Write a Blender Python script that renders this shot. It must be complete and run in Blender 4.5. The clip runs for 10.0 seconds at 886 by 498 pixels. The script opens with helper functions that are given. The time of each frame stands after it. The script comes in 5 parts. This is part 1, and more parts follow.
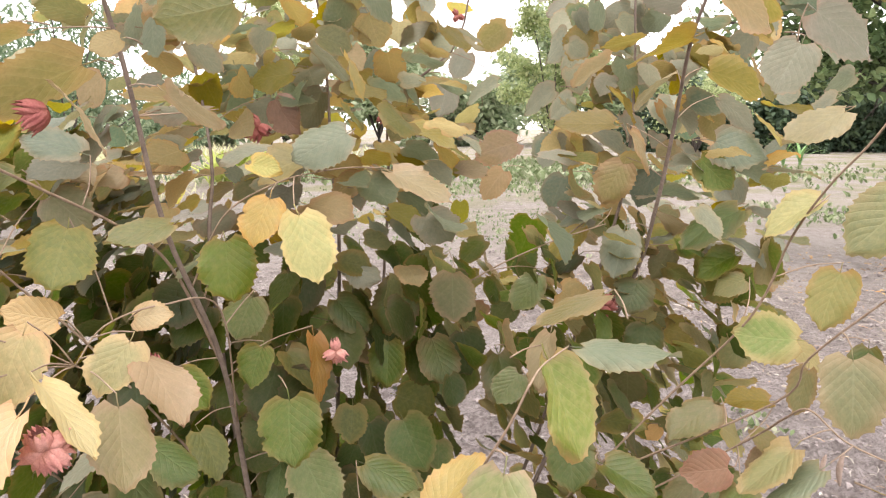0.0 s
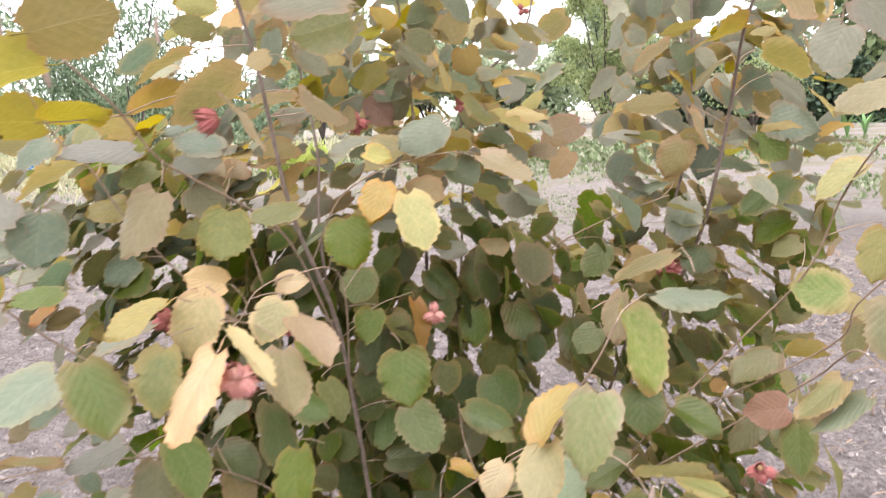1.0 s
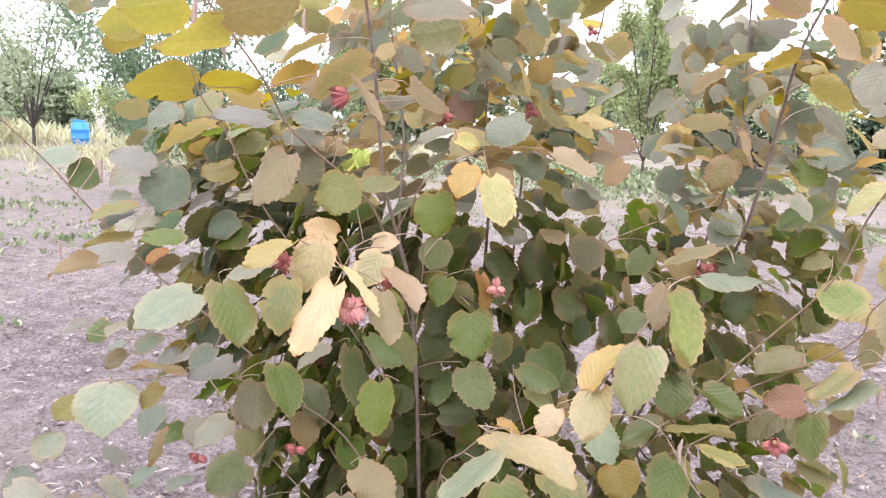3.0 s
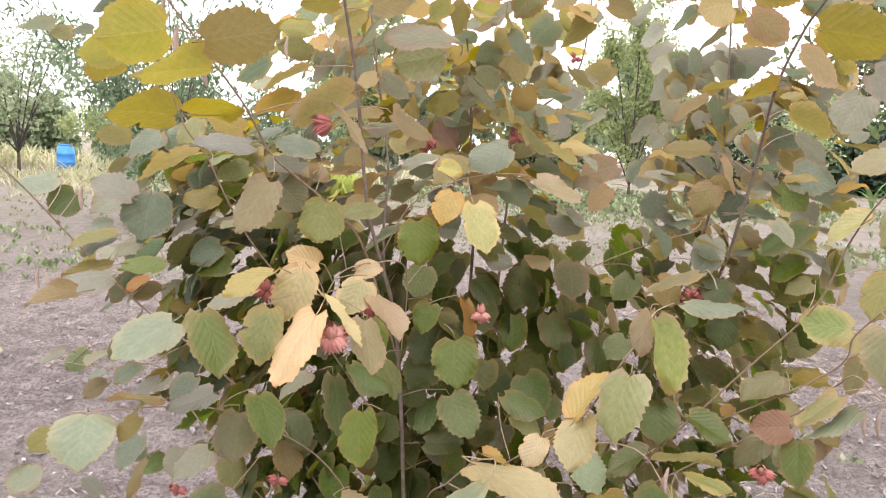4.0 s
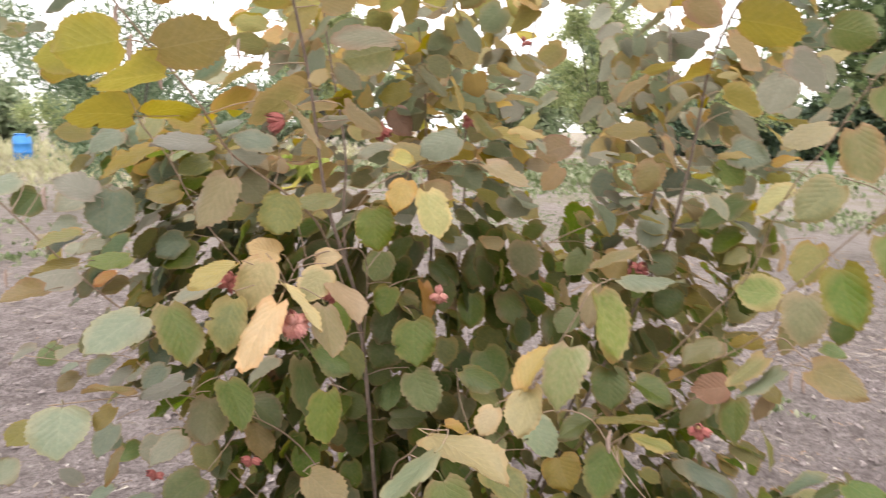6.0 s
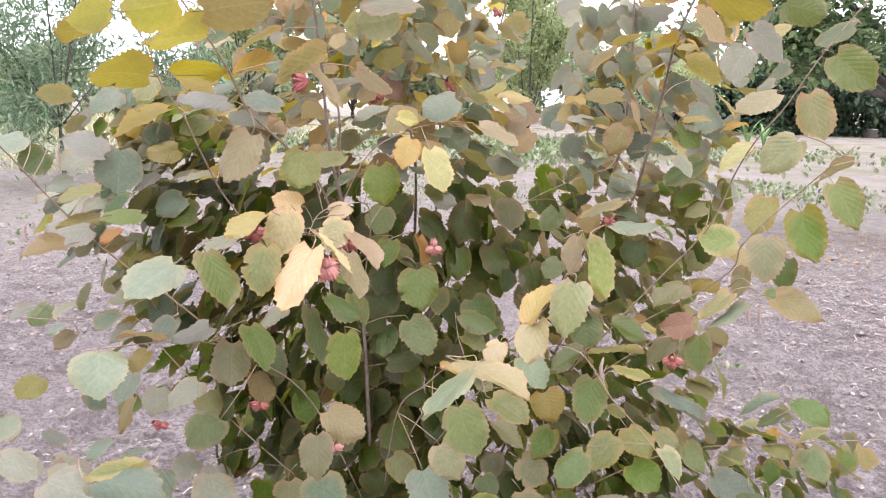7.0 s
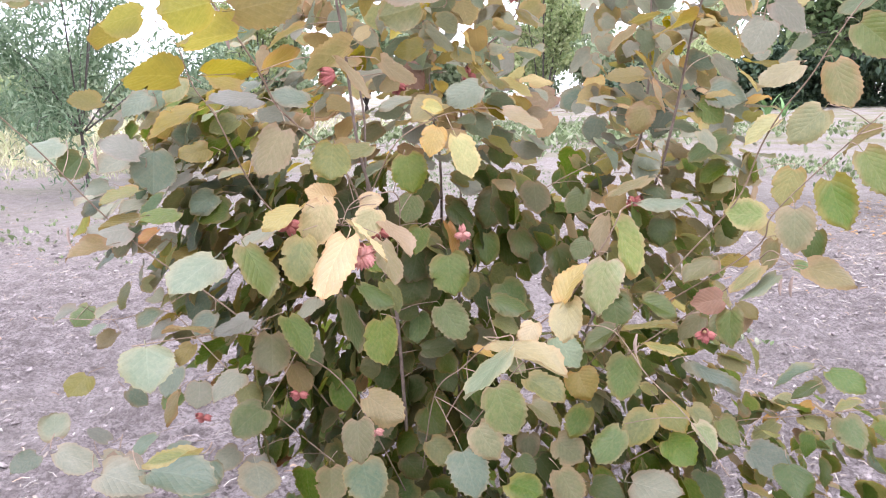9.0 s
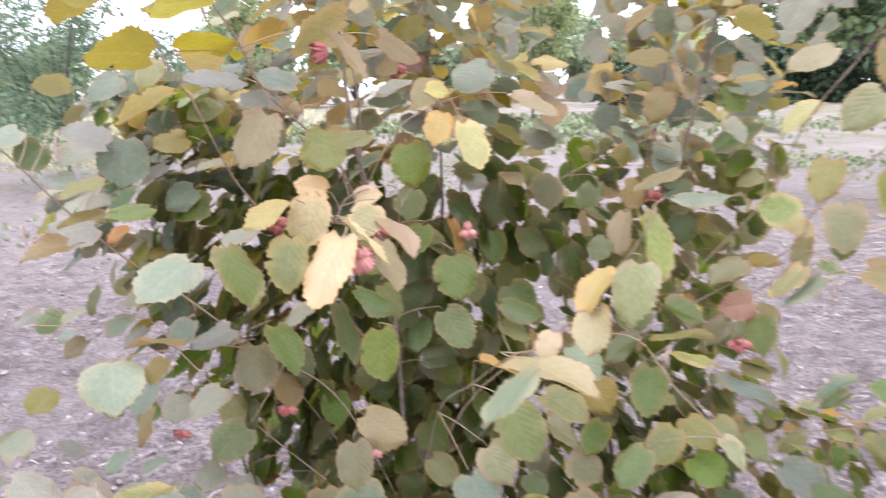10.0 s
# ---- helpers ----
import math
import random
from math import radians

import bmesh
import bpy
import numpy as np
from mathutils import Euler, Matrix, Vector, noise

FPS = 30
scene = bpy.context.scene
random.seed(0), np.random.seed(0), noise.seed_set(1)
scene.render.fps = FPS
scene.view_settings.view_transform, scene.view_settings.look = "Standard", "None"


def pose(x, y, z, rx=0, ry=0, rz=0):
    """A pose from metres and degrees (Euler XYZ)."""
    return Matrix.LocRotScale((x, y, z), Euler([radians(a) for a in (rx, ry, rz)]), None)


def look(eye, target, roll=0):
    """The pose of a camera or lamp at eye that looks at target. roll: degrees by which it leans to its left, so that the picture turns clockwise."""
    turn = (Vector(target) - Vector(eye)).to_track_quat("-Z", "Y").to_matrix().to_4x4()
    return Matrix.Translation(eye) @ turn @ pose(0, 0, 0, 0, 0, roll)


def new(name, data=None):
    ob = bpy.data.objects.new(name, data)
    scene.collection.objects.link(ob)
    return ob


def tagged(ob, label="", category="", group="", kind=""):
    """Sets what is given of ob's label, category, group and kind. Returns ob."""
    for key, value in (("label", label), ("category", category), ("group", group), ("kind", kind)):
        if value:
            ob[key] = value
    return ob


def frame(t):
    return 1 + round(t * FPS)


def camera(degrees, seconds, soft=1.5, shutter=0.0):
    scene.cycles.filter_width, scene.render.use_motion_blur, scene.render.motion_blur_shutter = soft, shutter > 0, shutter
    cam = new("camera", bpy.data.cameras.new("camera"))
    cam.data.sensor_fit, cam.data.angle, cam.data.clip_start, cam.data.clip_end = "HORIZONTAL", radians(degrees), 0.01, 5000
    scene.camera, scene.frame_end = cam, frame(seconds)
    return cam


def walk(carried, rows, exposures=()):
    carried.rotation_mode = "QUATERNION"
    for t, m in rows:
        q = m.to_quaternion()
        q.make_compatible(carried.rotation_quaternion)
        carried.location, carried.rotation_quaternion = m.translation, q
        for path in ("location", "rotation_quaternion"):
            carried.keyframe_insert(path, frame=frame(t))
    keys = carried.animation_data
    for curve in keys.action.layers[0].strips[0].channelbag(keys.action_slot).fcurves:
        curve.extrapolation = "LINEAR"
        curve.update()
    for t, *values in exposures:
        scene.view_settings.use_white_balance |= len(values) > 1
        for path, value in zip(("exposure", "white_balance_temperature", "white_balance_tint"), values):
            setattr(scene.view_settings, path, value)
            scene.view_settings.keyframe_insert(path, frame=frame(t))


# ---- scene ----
cam = camera(65.4, 10.0, soft=1.1, shutter=0.3)
PATH = [
    (0, (0.000, 0.000, 1.450), (0.013, 1.969, 1.099), -0.01),
    (0.5, (0.033, -0.053, 1.449), (-0.044, 1.918, 1.120), -0.82),
    (1, (-0.053, -0.152, 1.457), (-0.190, 1.805, 1.070), -2.59),
    (1.5, (-0.176, -0.254, 1.457), (-0.146, 1.676, 0.933), -0.60),
    (2, (-0.188, -0.298, 1.423), (-0.281, 1.660, 1.027), 3.75),
    (2.5, (-0.153, -0.328, 1.414), (-0.374, 1.625, 1.044), 3.82),
    (2.7, (-0.130, -0.334, 1.419), (-0.357, 1.620, 1.056), 3.11),
    (3.8, (-0.111, -0.322, 1.433), (-0.298, 1.645, 1.124), 2.81),
    (4, (-0.112, -0.325, 1.433), (-0.293, 1.646, 1.148), 2.72),
    (4.5, (-0.110, -0.324, 1.439), (-0.238, 1.660, 1.227), 4.12),
    (5, (-0.100, -0.330, 1.462), (-0.357, 1.639, 1.225), 2.72),
    (5.5, (-0.076, -0.335, 1.457), (-0.428, 1.604, 1.118), 1.75),
    (6, (-0.079, -0.383, 1.458), (-0.175, 1.584, 1.109), 0.94),
    (6.2, (-0.112, -0.409, 1.450), (-0.093, 1.541, 1.006), 0.55),
    (7.3, (-0.216, -0.513, 1.433), (-0.111, 1.441, 1.019), 1.45),
    (7.5, (-0.210, -0.508, 1.430), (-0.137, 1.445, 1.008), 1.54),
    (8, (-0.204, -0.522, 1.444), (-0.172, 1.445, 1.083), 0.27),
    (8.5, (-0.206, -0.525, 1.439), (-0.164, 1.430, 1.018), -0.57),
    (9, (-0.232, -0.524, 1.432), (-0.186, 1.425, 0.985), -1.36),
    (9.5, (-0.235, -0.523, 1.428), (-0.164, 1.425, 0.979), -0.38),
    (9.8, (-0.245, -0.460, 1.418), (-0.048, 1.472, 0.939), -0.03),
    (10, (-0.258, -0.382, 1.410), (-0.180, 1.563, 0.948), -1.23),
]
EXPOSURES = [
    # seconds, stops, kelvin, tint
    (0.0, 0.24, 6700, 15), (1.0, 0.31, 6300, 17), (2.0, 0.42, 6000, 22), (2.7, 0.42, 5950, 23), (4.0, 0.09, 6550, 17),
    (4.5, 0.01, 6700, 15), (5.0, -0.11, 6750, 16), (5.5, -0.2, 6750, 16), (6.0, -0.11, 6700, 16), (7.5, 0.39, 5850, 22), (10.0, 0.38, 5800, 22),
]
walk(cam, [(t, look(eye, target, roll)) for t, eye, target, roll in PATH], EXPOSURES)

# ---- world, sun, exposure ----
world = bpy.data.worlds.new("overcast_sky")
scene.world = world
world.use_nodes = True
wn, wl = world.node_tree.nodes, world.node_tree.links
wn.clear()
sky = wn.new("ShaderNodeTexSky")
sky.sky_type, sky.sun_disc = "NISHITA", False
sky.sun_elevation, sky.sun_rotation = radians(75), radians(197)
sky.air_density, sky.dust_density = 1.0, 3.0
veil = wn.new("ShaderNodeMix")
veil.data_type = "RGBA"
veil.inputs[0].default_value = 0.8
# cloud veil over the whole sky, brighter overhead than along the horizon
height = wn.new("ShaderNodeSeparateXYZ")
wl.new(wn.new("ShaderNodeTexCoord").outputs["Generated"], height.inputs[0])
cloud = wn.new("ShaderNodeMapRange")
cloud.inputs[1].default_value, cloud.inputs[2].default_value, cloud.inputs[3].default_value, cloud.inputs[4].default_value = 0.0, 1.0, 13.5, 17.0
wl.new(height.outputs[2], cloud.inputs[0])
wl.new(cloud.outputs[0], veil.inputs[7])
wb = wn.new("ShaderNodeBackground")
wb.inputs[1].default_value = 0.19
wo = wn.new("ShaderNodeOutputWorld")
wl.new(sky.outputs[0], veil.inputs[6])
wl.new(veil.outputs[2], wb.inputs[0])
wl.new(wb.outputs[0], wo.inputs[0])
sun_data = bpy.data.lights.new("sun", "SUN")
sun_data.energy, sun_data.angle, sun_data.color = 1.5, radians(30), (1.0, 0.95, 0.88)
sun = new("sun", sun_data)
sun.matrix_world = look((0, 0, 20), (1.5, 5.0, 0), 0)


# ---- materials ----
def shader(name):
    m = bpy.data.materials.new(name)
    m.use_nodes = True
    n, l = m.node_tree.nodes, m.node_tree.links
    n.clear()
    out = n.new("ShaderNodeOutputMaterial")
    p = n.new("ShaderNodeBsdfPrincipled")
    l.new(p.outputs[0], out.inputs[0])
    return m, n, l, p, out


def mixer(n, l, fac, a, b, mode="MIX"):
    x = n.new("ShaderNodeMix")
    x.data_type, x.blend_type = "RGBA", mode
    for k, v in ((0, fac), (6, a), (7, b)):
        if isinstance(v, (tuple, float, int)):
            x.inputs[k].default_value = v if k == 0 else (*v[:3], 1)
        else:
            l.new(v, x.inputs[k])
    return x.outputs[2]


def calc(n, l, op, a, b=None, c=None):
    x = n.new("ShaderNodeMath")
    x.operation = op
    for k, v in enumerate((a, b, c)):
        if v is None:
            continue
        if isinstance(v, (float, int)):
            x.inputs[k].default_value = v
        else:
            l.new(v, x.inputs[k])
    return x.outputs[0]


def ramp(n, l, src, stops):
    r = n.new("ShaderNodeValToRGB")
    e = r.color_ramp.elements
    while len(e) < len(stops):
        e.new(0.5)
    for k, (at, c) in enumerate(stops):
        e[k].position, e[k].color = at, (*c, 1) if len(c) == 3 else c
    l.new(src, r.inputs[0])
    return r.outputs[0]


def noise_node(n, l, scale, detail=4, vec=None, rough=0.55):
    t = n.new("ShaderNodeTexNoise")
    t.inputs["Scale"].default_value, t.inputs["Detail"].default_value = scale, detail
    t.inputs["Roughness"].default_value = rough
    if vec is not None:
        l.new(vec, t.inputs["Vector"])
    return t.outputs[0]


GREY = lambda v: (v, v, v)


def leaf_material(name, body, rim, spot, clear=0.32, island=False, rim_at=0.5):
    """Hazel leaf: body colour, turning rim, blotches; veins run from the midrib towards the edge."""
    m, n, l, p, out = shader(name)
    uv = n.new("ShaderNodeUVMap").outputs[0]
    sep = n.new("ShaderNodeSeparateXYZ")
    l.new(uv, sep.inputs[0])
    u, v = sep.outputs[0], sep.outputs[1]
    side = calc(n, l, "ABSOLUTE", calc(n, l, "SUBTRACT", u, 0.5))          # 0 midrib .. 0.5 edge
    if island:
        rnd = n.new("ShaderNodeNewGeometry").outputs["Random Per Island"]
    else:
        rnd = n.new("ShaderNodeObjectInfo").outputs["Random"]
    dice = lambda k: calc(n, l, "FRACT", calc(n, l, "MULTIPLY", rnd, k))
    shift = n.new("ShaderNodeCombineXYZ")
    l.new(calc(n, l, "MULTIPLY", rnd, 37.0), shift.inputs[0])
    l.new(calc(n, l, "MULTIPLY", rnd, 91.0), shift.inputs[1])
    vec = n.new("ShaderNodeVectorMath")
    l.new(uv, vec.inputs[0])
    l.new(shift.outputs[0], vec.inputs[1])
    blot = noise_node(n, l, 2.6, 3, vec.outputs[0])
    fine = noise_node(n, l, 26, 4, vec.outputs[0], 0.65)
    # veins: seven pairs leaving the midrib at a slant, curved up
    wave = calc(n, l, "SUBTRACT", calc(n, l, "MULTIPLY", v, 7.0), calc(n, l, "MULTIPLY", calc(n, l, "POWER", side, 0.9), 6.0))
    wave = calc(n, l, "ADD", wave, calc(n, l, "MULTIPLY", blot, 0.5))
    saw = calc(n, l, "ABSOLUTE", calc(n, l, "SUBTRACT", calc(n, l, "FRACT", wave), 0.5))
    vein = calc(n, l, "MAXIMUM", calc(n, l, "SUBTRACT", 1.0, calc(n, l, "MULTIPLY", saw, 9.0)), 0.0)
    mid = calc(n, l, "MAXIMUM", calc(n, l, "SUBTRACT", 1.0, calc(n, l, "MULTIPLY", side, 40.0)), 0.0)
    lines = calc(n, l, "MINIMUM", calc(n, l, "ADD", calc(n, l, "MULTIPLY", vein, 0.6), mid), 1.0)
    # 0 in the middle of the blade, 1 along its margin
    across = calc(n, l, "SUBTRACT", 1.0, calc(n, l, "POWER", calc(n, l, "MULTIPLY", side, 2.0), 2.0))
    along = calc(n, l, "SUBTRACT", 1.0, calc(n, l, "POWER", calc(n, l, "ABSOLUTE", calc(n, l, "SUBTRACT", calc(n, l, "MULTIPLY", v, 2.0), 1.0)), 3.0))
    margin = calc(n, l, "SUBTRACT", 1.0, calc(n, l, "MULTIPLY", across, along))
    edge = calc(n, l, "ADD", margin, calc(n, l, "MULTIPLY", calc(n, l, "SUBTRACT", blot, 0.5), 0.8))
    edge = calc(n, l, "ADD", edge, calc(n, l, "MULTIPLY", calc(n, l, "SUBTRACT", dice(5.1), 0.5), 0.5))
    edge = calc(n, l, "SUBTRACT", edge, calc(n, l, "MULTIPLY", lines, 0.12))
    rim_f = ramp(n, l, edge, [(rim_at, GREY(0)), (rim_at + 0.5, GREY(1))])
    hue = n.new("ShaderNodeHueSaturation")
    c = mixer(n, l, rim_f, body, rim)
    c = mixer(n, l, ramp(n, l, blot, [(0.52, GREY(0)), (0.75, GREY(0.5))]), c, spot)
    c = mixer(n, l, calc(n, l, "MULTIPLY", lines, 0.30), c, tuple(min(1, x * 1.35 + 0.05) for x in body))
    c = mixer(n, l, ramp(n, l, fine, [(0.3, GREY(0.0)), (0.7, GREY(0.30))]), c, tuple(x * 0.55 for x in body))
    mott = noise_node(n, l, 9, 5, vec.outputs[0], 0.7)
    c = mixer(n, l, ramp(n, l, mott, [(0.42, GREY(0)), (0.66, GREY(0.22))]), c, tuple(min(1, x * 1.3 + 0.02) for x in rim))
    speck = noise_node(n, l, 60, 2, vec.outputs[0], 0.5)
    c = mixer(n, l, ramp(n, l, speck, [(0.69, GREY(0)), (0.74, GREY(0.65))]), c, (0.15, 0.10, 0.05))
    # dry patches and a thin dry margin
    dry = ramp(n, l, calc(n, l, "ADD", margin, calc(n, l, "MULTIPLY", calc(n, l, "SUBTRACT", mott, 0.5), 0.5)), [(0.9, GREY(0)), (1.0, GREY(0.55))])
    c = mixer(n, l, dry, c, tuple(0.5 * x + 0.5 * y for x, y in zip(rim, (0.34, 0.20, 0.10))))
    l.new(c, hue.inputs["Color"])
    l.new(calc(n, l, "ADD", 0.482, calc(n, l, "MULTIPLY", rnd, 0.036)), hue.inputs["Hue"])
    l.new(calc(n, l, "ADD", 0.84, calc(n, l, "MULTIPLY", dice(7.3), 0.36)), hue.inputs["Value"])
    l.new(calc(n, l, "ADD", 0.88, calc(n, l, "MULTIPLY", dice(3.7), 0.34)), hue.inputs["Saturation"])
    col = hue.outputs[0]
    l.new(col, p.inputs["Base Color"])
    p.inputs["Roughness"].default_value = 0.4
    p.inputs["Specular IOR Level"].default_value = 0.6
    bump = n.new("ShaderNodeBump")
    bump.inputs["Strength"].default_value, bump.inputs["Distance"].default_value = 0.5, 0.0014
    height = calc(n, l, "SUBTRACT", calc(n, l, "MULTIPLY", saw, 0.9), calc(n, l, "MULTIPLY", lines, 0.6))
    height = calc(n, l, "ADD", height, calc(n, l, "MULTIPLY", fine, 0.8))
    l.new(height, bump.inputs["Height"])
    l.new(bump.outputs[0], p.inputs["Normal"])
    tr = n.new("ShaderNodeBsdfTranslucent")
    l.new(col, tr.inputs[0])
    mix = n.new("ShaderNodeMixShader")
    mix.inputs[0].default_value = clear
    l.new(p.outputs[0], mix.inputs[1])
    l.new(tr.outputs[0], mix.inputs[2])
    l.new(mix.outputs[0], out.inputs[0])
    return m


LEAF_COLOURS = {
    # body, rim, blotch, translucency
    "green": ((0.112, 0.163, 0.03), (0.234, 0.195, 0.061), (0.153, 0.178, 0.047), 0.42),
    "dark": ((0.082, 0.116, 0.027), (0.162, 0.13, 0.045), (0.104, 0.125, 0.038), 0.42),
    "olive": ((0.181, 0.188, 0.068), (0.303, 0.218, 0.09), (0.232, 0.199, 0.086), 0.45),
    "paleolive": ((0.239, 0.24, 0.099), (0.37, 0.277, 0.126), (0.296, 0.254, 0.117), 0.42),
    "pale": ((0.202, 0.237, 0.15), (0.284, 0.271, 0.168), (0.253, 0.267, 0.189), 0.4),
    # sage: grey sky sheen on tilted blades is mixed into the leaf colour
    "sage": ((0.273, 0.28, 0.205), (0.357, 0.3, 0.215), (0.333, 0.32, 0.25), 0.48),
    "teal": ((0.134, 0.18, 0.112), (0.248, 0.22, 0.12), (0.208, 0.23, 0.16), 0.42),
    "mustard": ((0.275, 0.235, 0.046), (0.345, 0.255, 0.055), (0.24, 0.22, 0.06), 0.6),
    "mustardolive": ((0.242, 0.205, 0.06), (0.347, 0.235, 0.08), (0.229, 0.195, 0.07), 0.5),
    "yellow": ((0.43, 0.335, 0.085), (0.49, 0.335, 0.11), (0.38, 0.3, 0.11), 0.42),
    "yellowgreen": ((0.185, 0.23, 0.068), (0.39, 0.305, 0.155), (0.29, 0.285, 0.12), 0.36),
    "cream": ((0.489, 0.386, 0.199), (0.55, 0.373, 0.166), (0.451, 0.35, 0.19), 0.3),
    "buff": ((0.4, 0.365, 0.135), (0.62, 0.43, 0.17), (0.49, 0.39, 0.16), 0.36),
    "orange": ((0.44, 0.275, 0.095), (0.51, 0.27, 0.11), (0.39, 0.25, 0.105), 0.42),
    "orangetan": ((0.43, 0.33, 0.145), (0.49, 0.31, 0.135), (0.38, 0.3, 0.15), 0.38),
    "tan": ((0.36, 0.3, 0.145), (0.468, 0.32, 0.15), (0.354, 0.28, 0.15), 0.42),
    "brown": ((0.3, 0.235, 0.1), (0.4, 0.245, 0.14), (0.27, 0.2, 0.11), 0.45),
    "rust": ((0.26, 0.15, 0.062), (0.32, 0.155, 0.07), (0.21, 0.13, 0.062), 0.34),
}
LEAF_MAT = {k: leaf_material("leaf_" + k, b, r, s, t) for k, (b, r, s, t) in LEAF_COLOURS.items()}
STUFF_MAT = {k: leaf_material("foliage_" + k, *LEAF_COLOURS[k][:3], min(0.72, LEAF_COLOURS[k][3] + 0.22), True) for k in LEAF_COLOURS}


def plain(name, a, b, scale, rough=0.8, bump=0.3, detail=6, spec=0.3, dist=0.004):
    """A rough two-tone surface with fine relief, in object space."""
    m, n, l, p, out = shader(name)
    tc = n.new("ShaderNodeTexCoord").outputs["Object"]
    big = noise_node(n, l, scale, detail, tc)
    small = noise_node(n, l, scale * 9, 4, tc)
    c = mixer(n, l, ramp(n, l, big, [(0.35, GREY(0)), (0.65, GREY(1))]), a, b)
    c = mixer(n, l, ramp(n, l, small, [(0.35, GREY(0)), (0.7, GREY(0.5))]), c, tuple(x * 0.6 for x in a))
    l.new(c, p.inputs["Base Color"])
    p.inputs["Roughness"].default_value, p.inputs["Specular IOR Level"].default_value = rough, spec
    bp = n.new("ShaderNodeBump")
    bp.inputs["Strength"].default_value, bp.inputs["Distance"].default_value = bump, dist
    l.new(calc(n, l, "ADD", big, calc(n, l, "MULTIPLY", small, 0.6)), bp.inputs["Height"])
    l.new(bp.outputs[0], p.inputs["Normal"])
    return m


def island_mat(name, stops, rough=0.7, clear=0.0):
    """A colour picked for each loose piece of a joined mesh."""
    m, n, l, p, out = shader(name)
    rnd = n.new("ShaderNodeNewGeometry").outputs["Random Per Island"]
    c = ramp(n, l, rnd, stops)
    tc = n.new("ShaderNodeTexCoord").outputs["Object"]
    c = mixer(n, l, ramp(n, l, noise_node(n, l, 40, 3, tc), [(0.35, GREY(0)), (0.7, GREY(0.35))]), c, (0.05, 0.05, 0.03))
    l.new(c, p.inputs["Base Color"])
    p.inputs["Roughness"].default_value, p.inputs["Specular IOR Level"].default_value = rough, 0.3
    if clear:
        tr = n.new("ShaderNodeBsdfTranslucent")
        l.new(c, tr.inputs[0])
        mix = n.new("ShaderNodeMixShader")
        mix.inputs[0].default_value = clear
        l.new(p.outputs[0], mix.inputs[1])
        l.new(tr.outputs[0], mix.inputs[2])
        l.new(mix.outputs[0], out.inputs[0])
    return m


def soil_material():
    m, n, l, p, out = shader("dry_tilled_soil")
    tc = n.new("ShaderNodeTexCoord").outputs["Object"]
    big = noise_node(n, l, 0.35, 4, tc)
    mid = noise_node(n, l, 7, 8, tc, 0.7)
    small = noise_node(n, l, 48, 6, tc, 0.7)
    crumb = n.new("ShaderNodeTexVoronoi")
    crumb.inputs["Scale"].default_value = 42
    l.new(tc, crumb.inputs["Vector"])
    # pale lumps and dark pits: shade between crumbs is put into the colour
    c = mixer(n, l, ramp(n, l, mid, [(0.36, GREY(0)), (0.62, GREY(1))]), (0.22, 0.185, 0.175), (0.48, 0.415, 0.40))
    c = mixer(n, l, ramp(n, l, small, [(0.46, GREY(0)), (0.58, GREY(0.7))]), c, (0.13, 0.105, 0.095))
    c = mixer(n, l, ramp(n, l, big, [(0.45, GREY(0)), (0.65, GREY(0.5))]), c, (0.43, 0.38, 0.35))
    # further off the soil is paler, then gives way to dry weeds
    pos = n.new("ShaderNodeSeparateXYZ")
    l.new(tc, pos.inputs[0])
    off = calc(n, l, "DIVIDE", pos.outputs[1], 60.0)
    c = mixer(n, l, calc(n, l, "MULTIPLY", ramp(n, l, off, [(0.05, GREY(0)), (0.14, GREY(0.5))]), ramp(n, l, mid, [(0.3, GREY(0.6)), (0.6, GREY(1))])), c, (0.44, 0.39, 0.34))
    patch = noise_node(n, l, 0.6, 5, tc, 0.6)
    far = calc(n, l, "MULTIPLY", ramp(n, l, off, [(0.12, GREY(0)), (0.3, GREY(1))]), ramp(n, l, patch, [(0.45, GREY(0)), (0.6, GREY(1))]))
    c = mixer(n, l, far, c, (0.27, 0.26, 0.15))
    l.new(c, p.inputs["Base Color"])
    p.inputs["Roughness"].default_value, p.inputs["Specular IOR Level"].default_value = 0.95, 0.1
    bp = n.new("ShaderNodeBump")
    bp.inputs["Strength"].default_value, bp.inputs["Distance"].default_value = 1.0, 0.12
    h = calc(n, l, "ADD", mid, calc(n, l, "MULTIPLY", small, 0.5))
    l.new(calc(n, l, "SUBTRACT", h, calc(n, l, "MULTIPLY", crumb.outputs[0], 0.22)), bp.inputs["Height"])
    l.new(bp.outputs[0], p.inputs["Normal"])
    return m


SOIL = soil_material()
BARK = plain("hazel_bark", (0.16, 0.12, 0.095), (0.26, 0.20, 0.165), 60, 0.75, 0.4, dist=0.001)
TWIG = plain("twig_bark", (0.27, 0.19, 0.13), (0.38, 0.28, 0.20), 80, 0.7, 0.3, dist=0.001)
HUSK = plain("pink_husk", (0.50, 0.20, 0.18), (0.62, 0.33, 0.27), 60, 0.7, 0.5, dist=0.002)
HUSK_RED = plain("red_husk", (0.34, 0.095, 0.09), (0.44, 0.17, 0.14), 60, 0.7, 0.5, dist=0.002)
CATKIN = plain("catkin_scales", (0.36, 0.27, 0.22), (0.48, 0.36, 0.30), 300, 0.8, 0.8, dist=0.001)
LIME = plain("lime_wash", (0.80, 0.80, 0.82), (0.70, 0.70, 0.72), 9, 0.9, 0.6, dist=0.01)
DARK_BARK = plain("dark_bark", (0.075, 0.062, 0.055), (0.13, 0.11, 0.10), 14, 0.9, 0.7, dist=0.01)
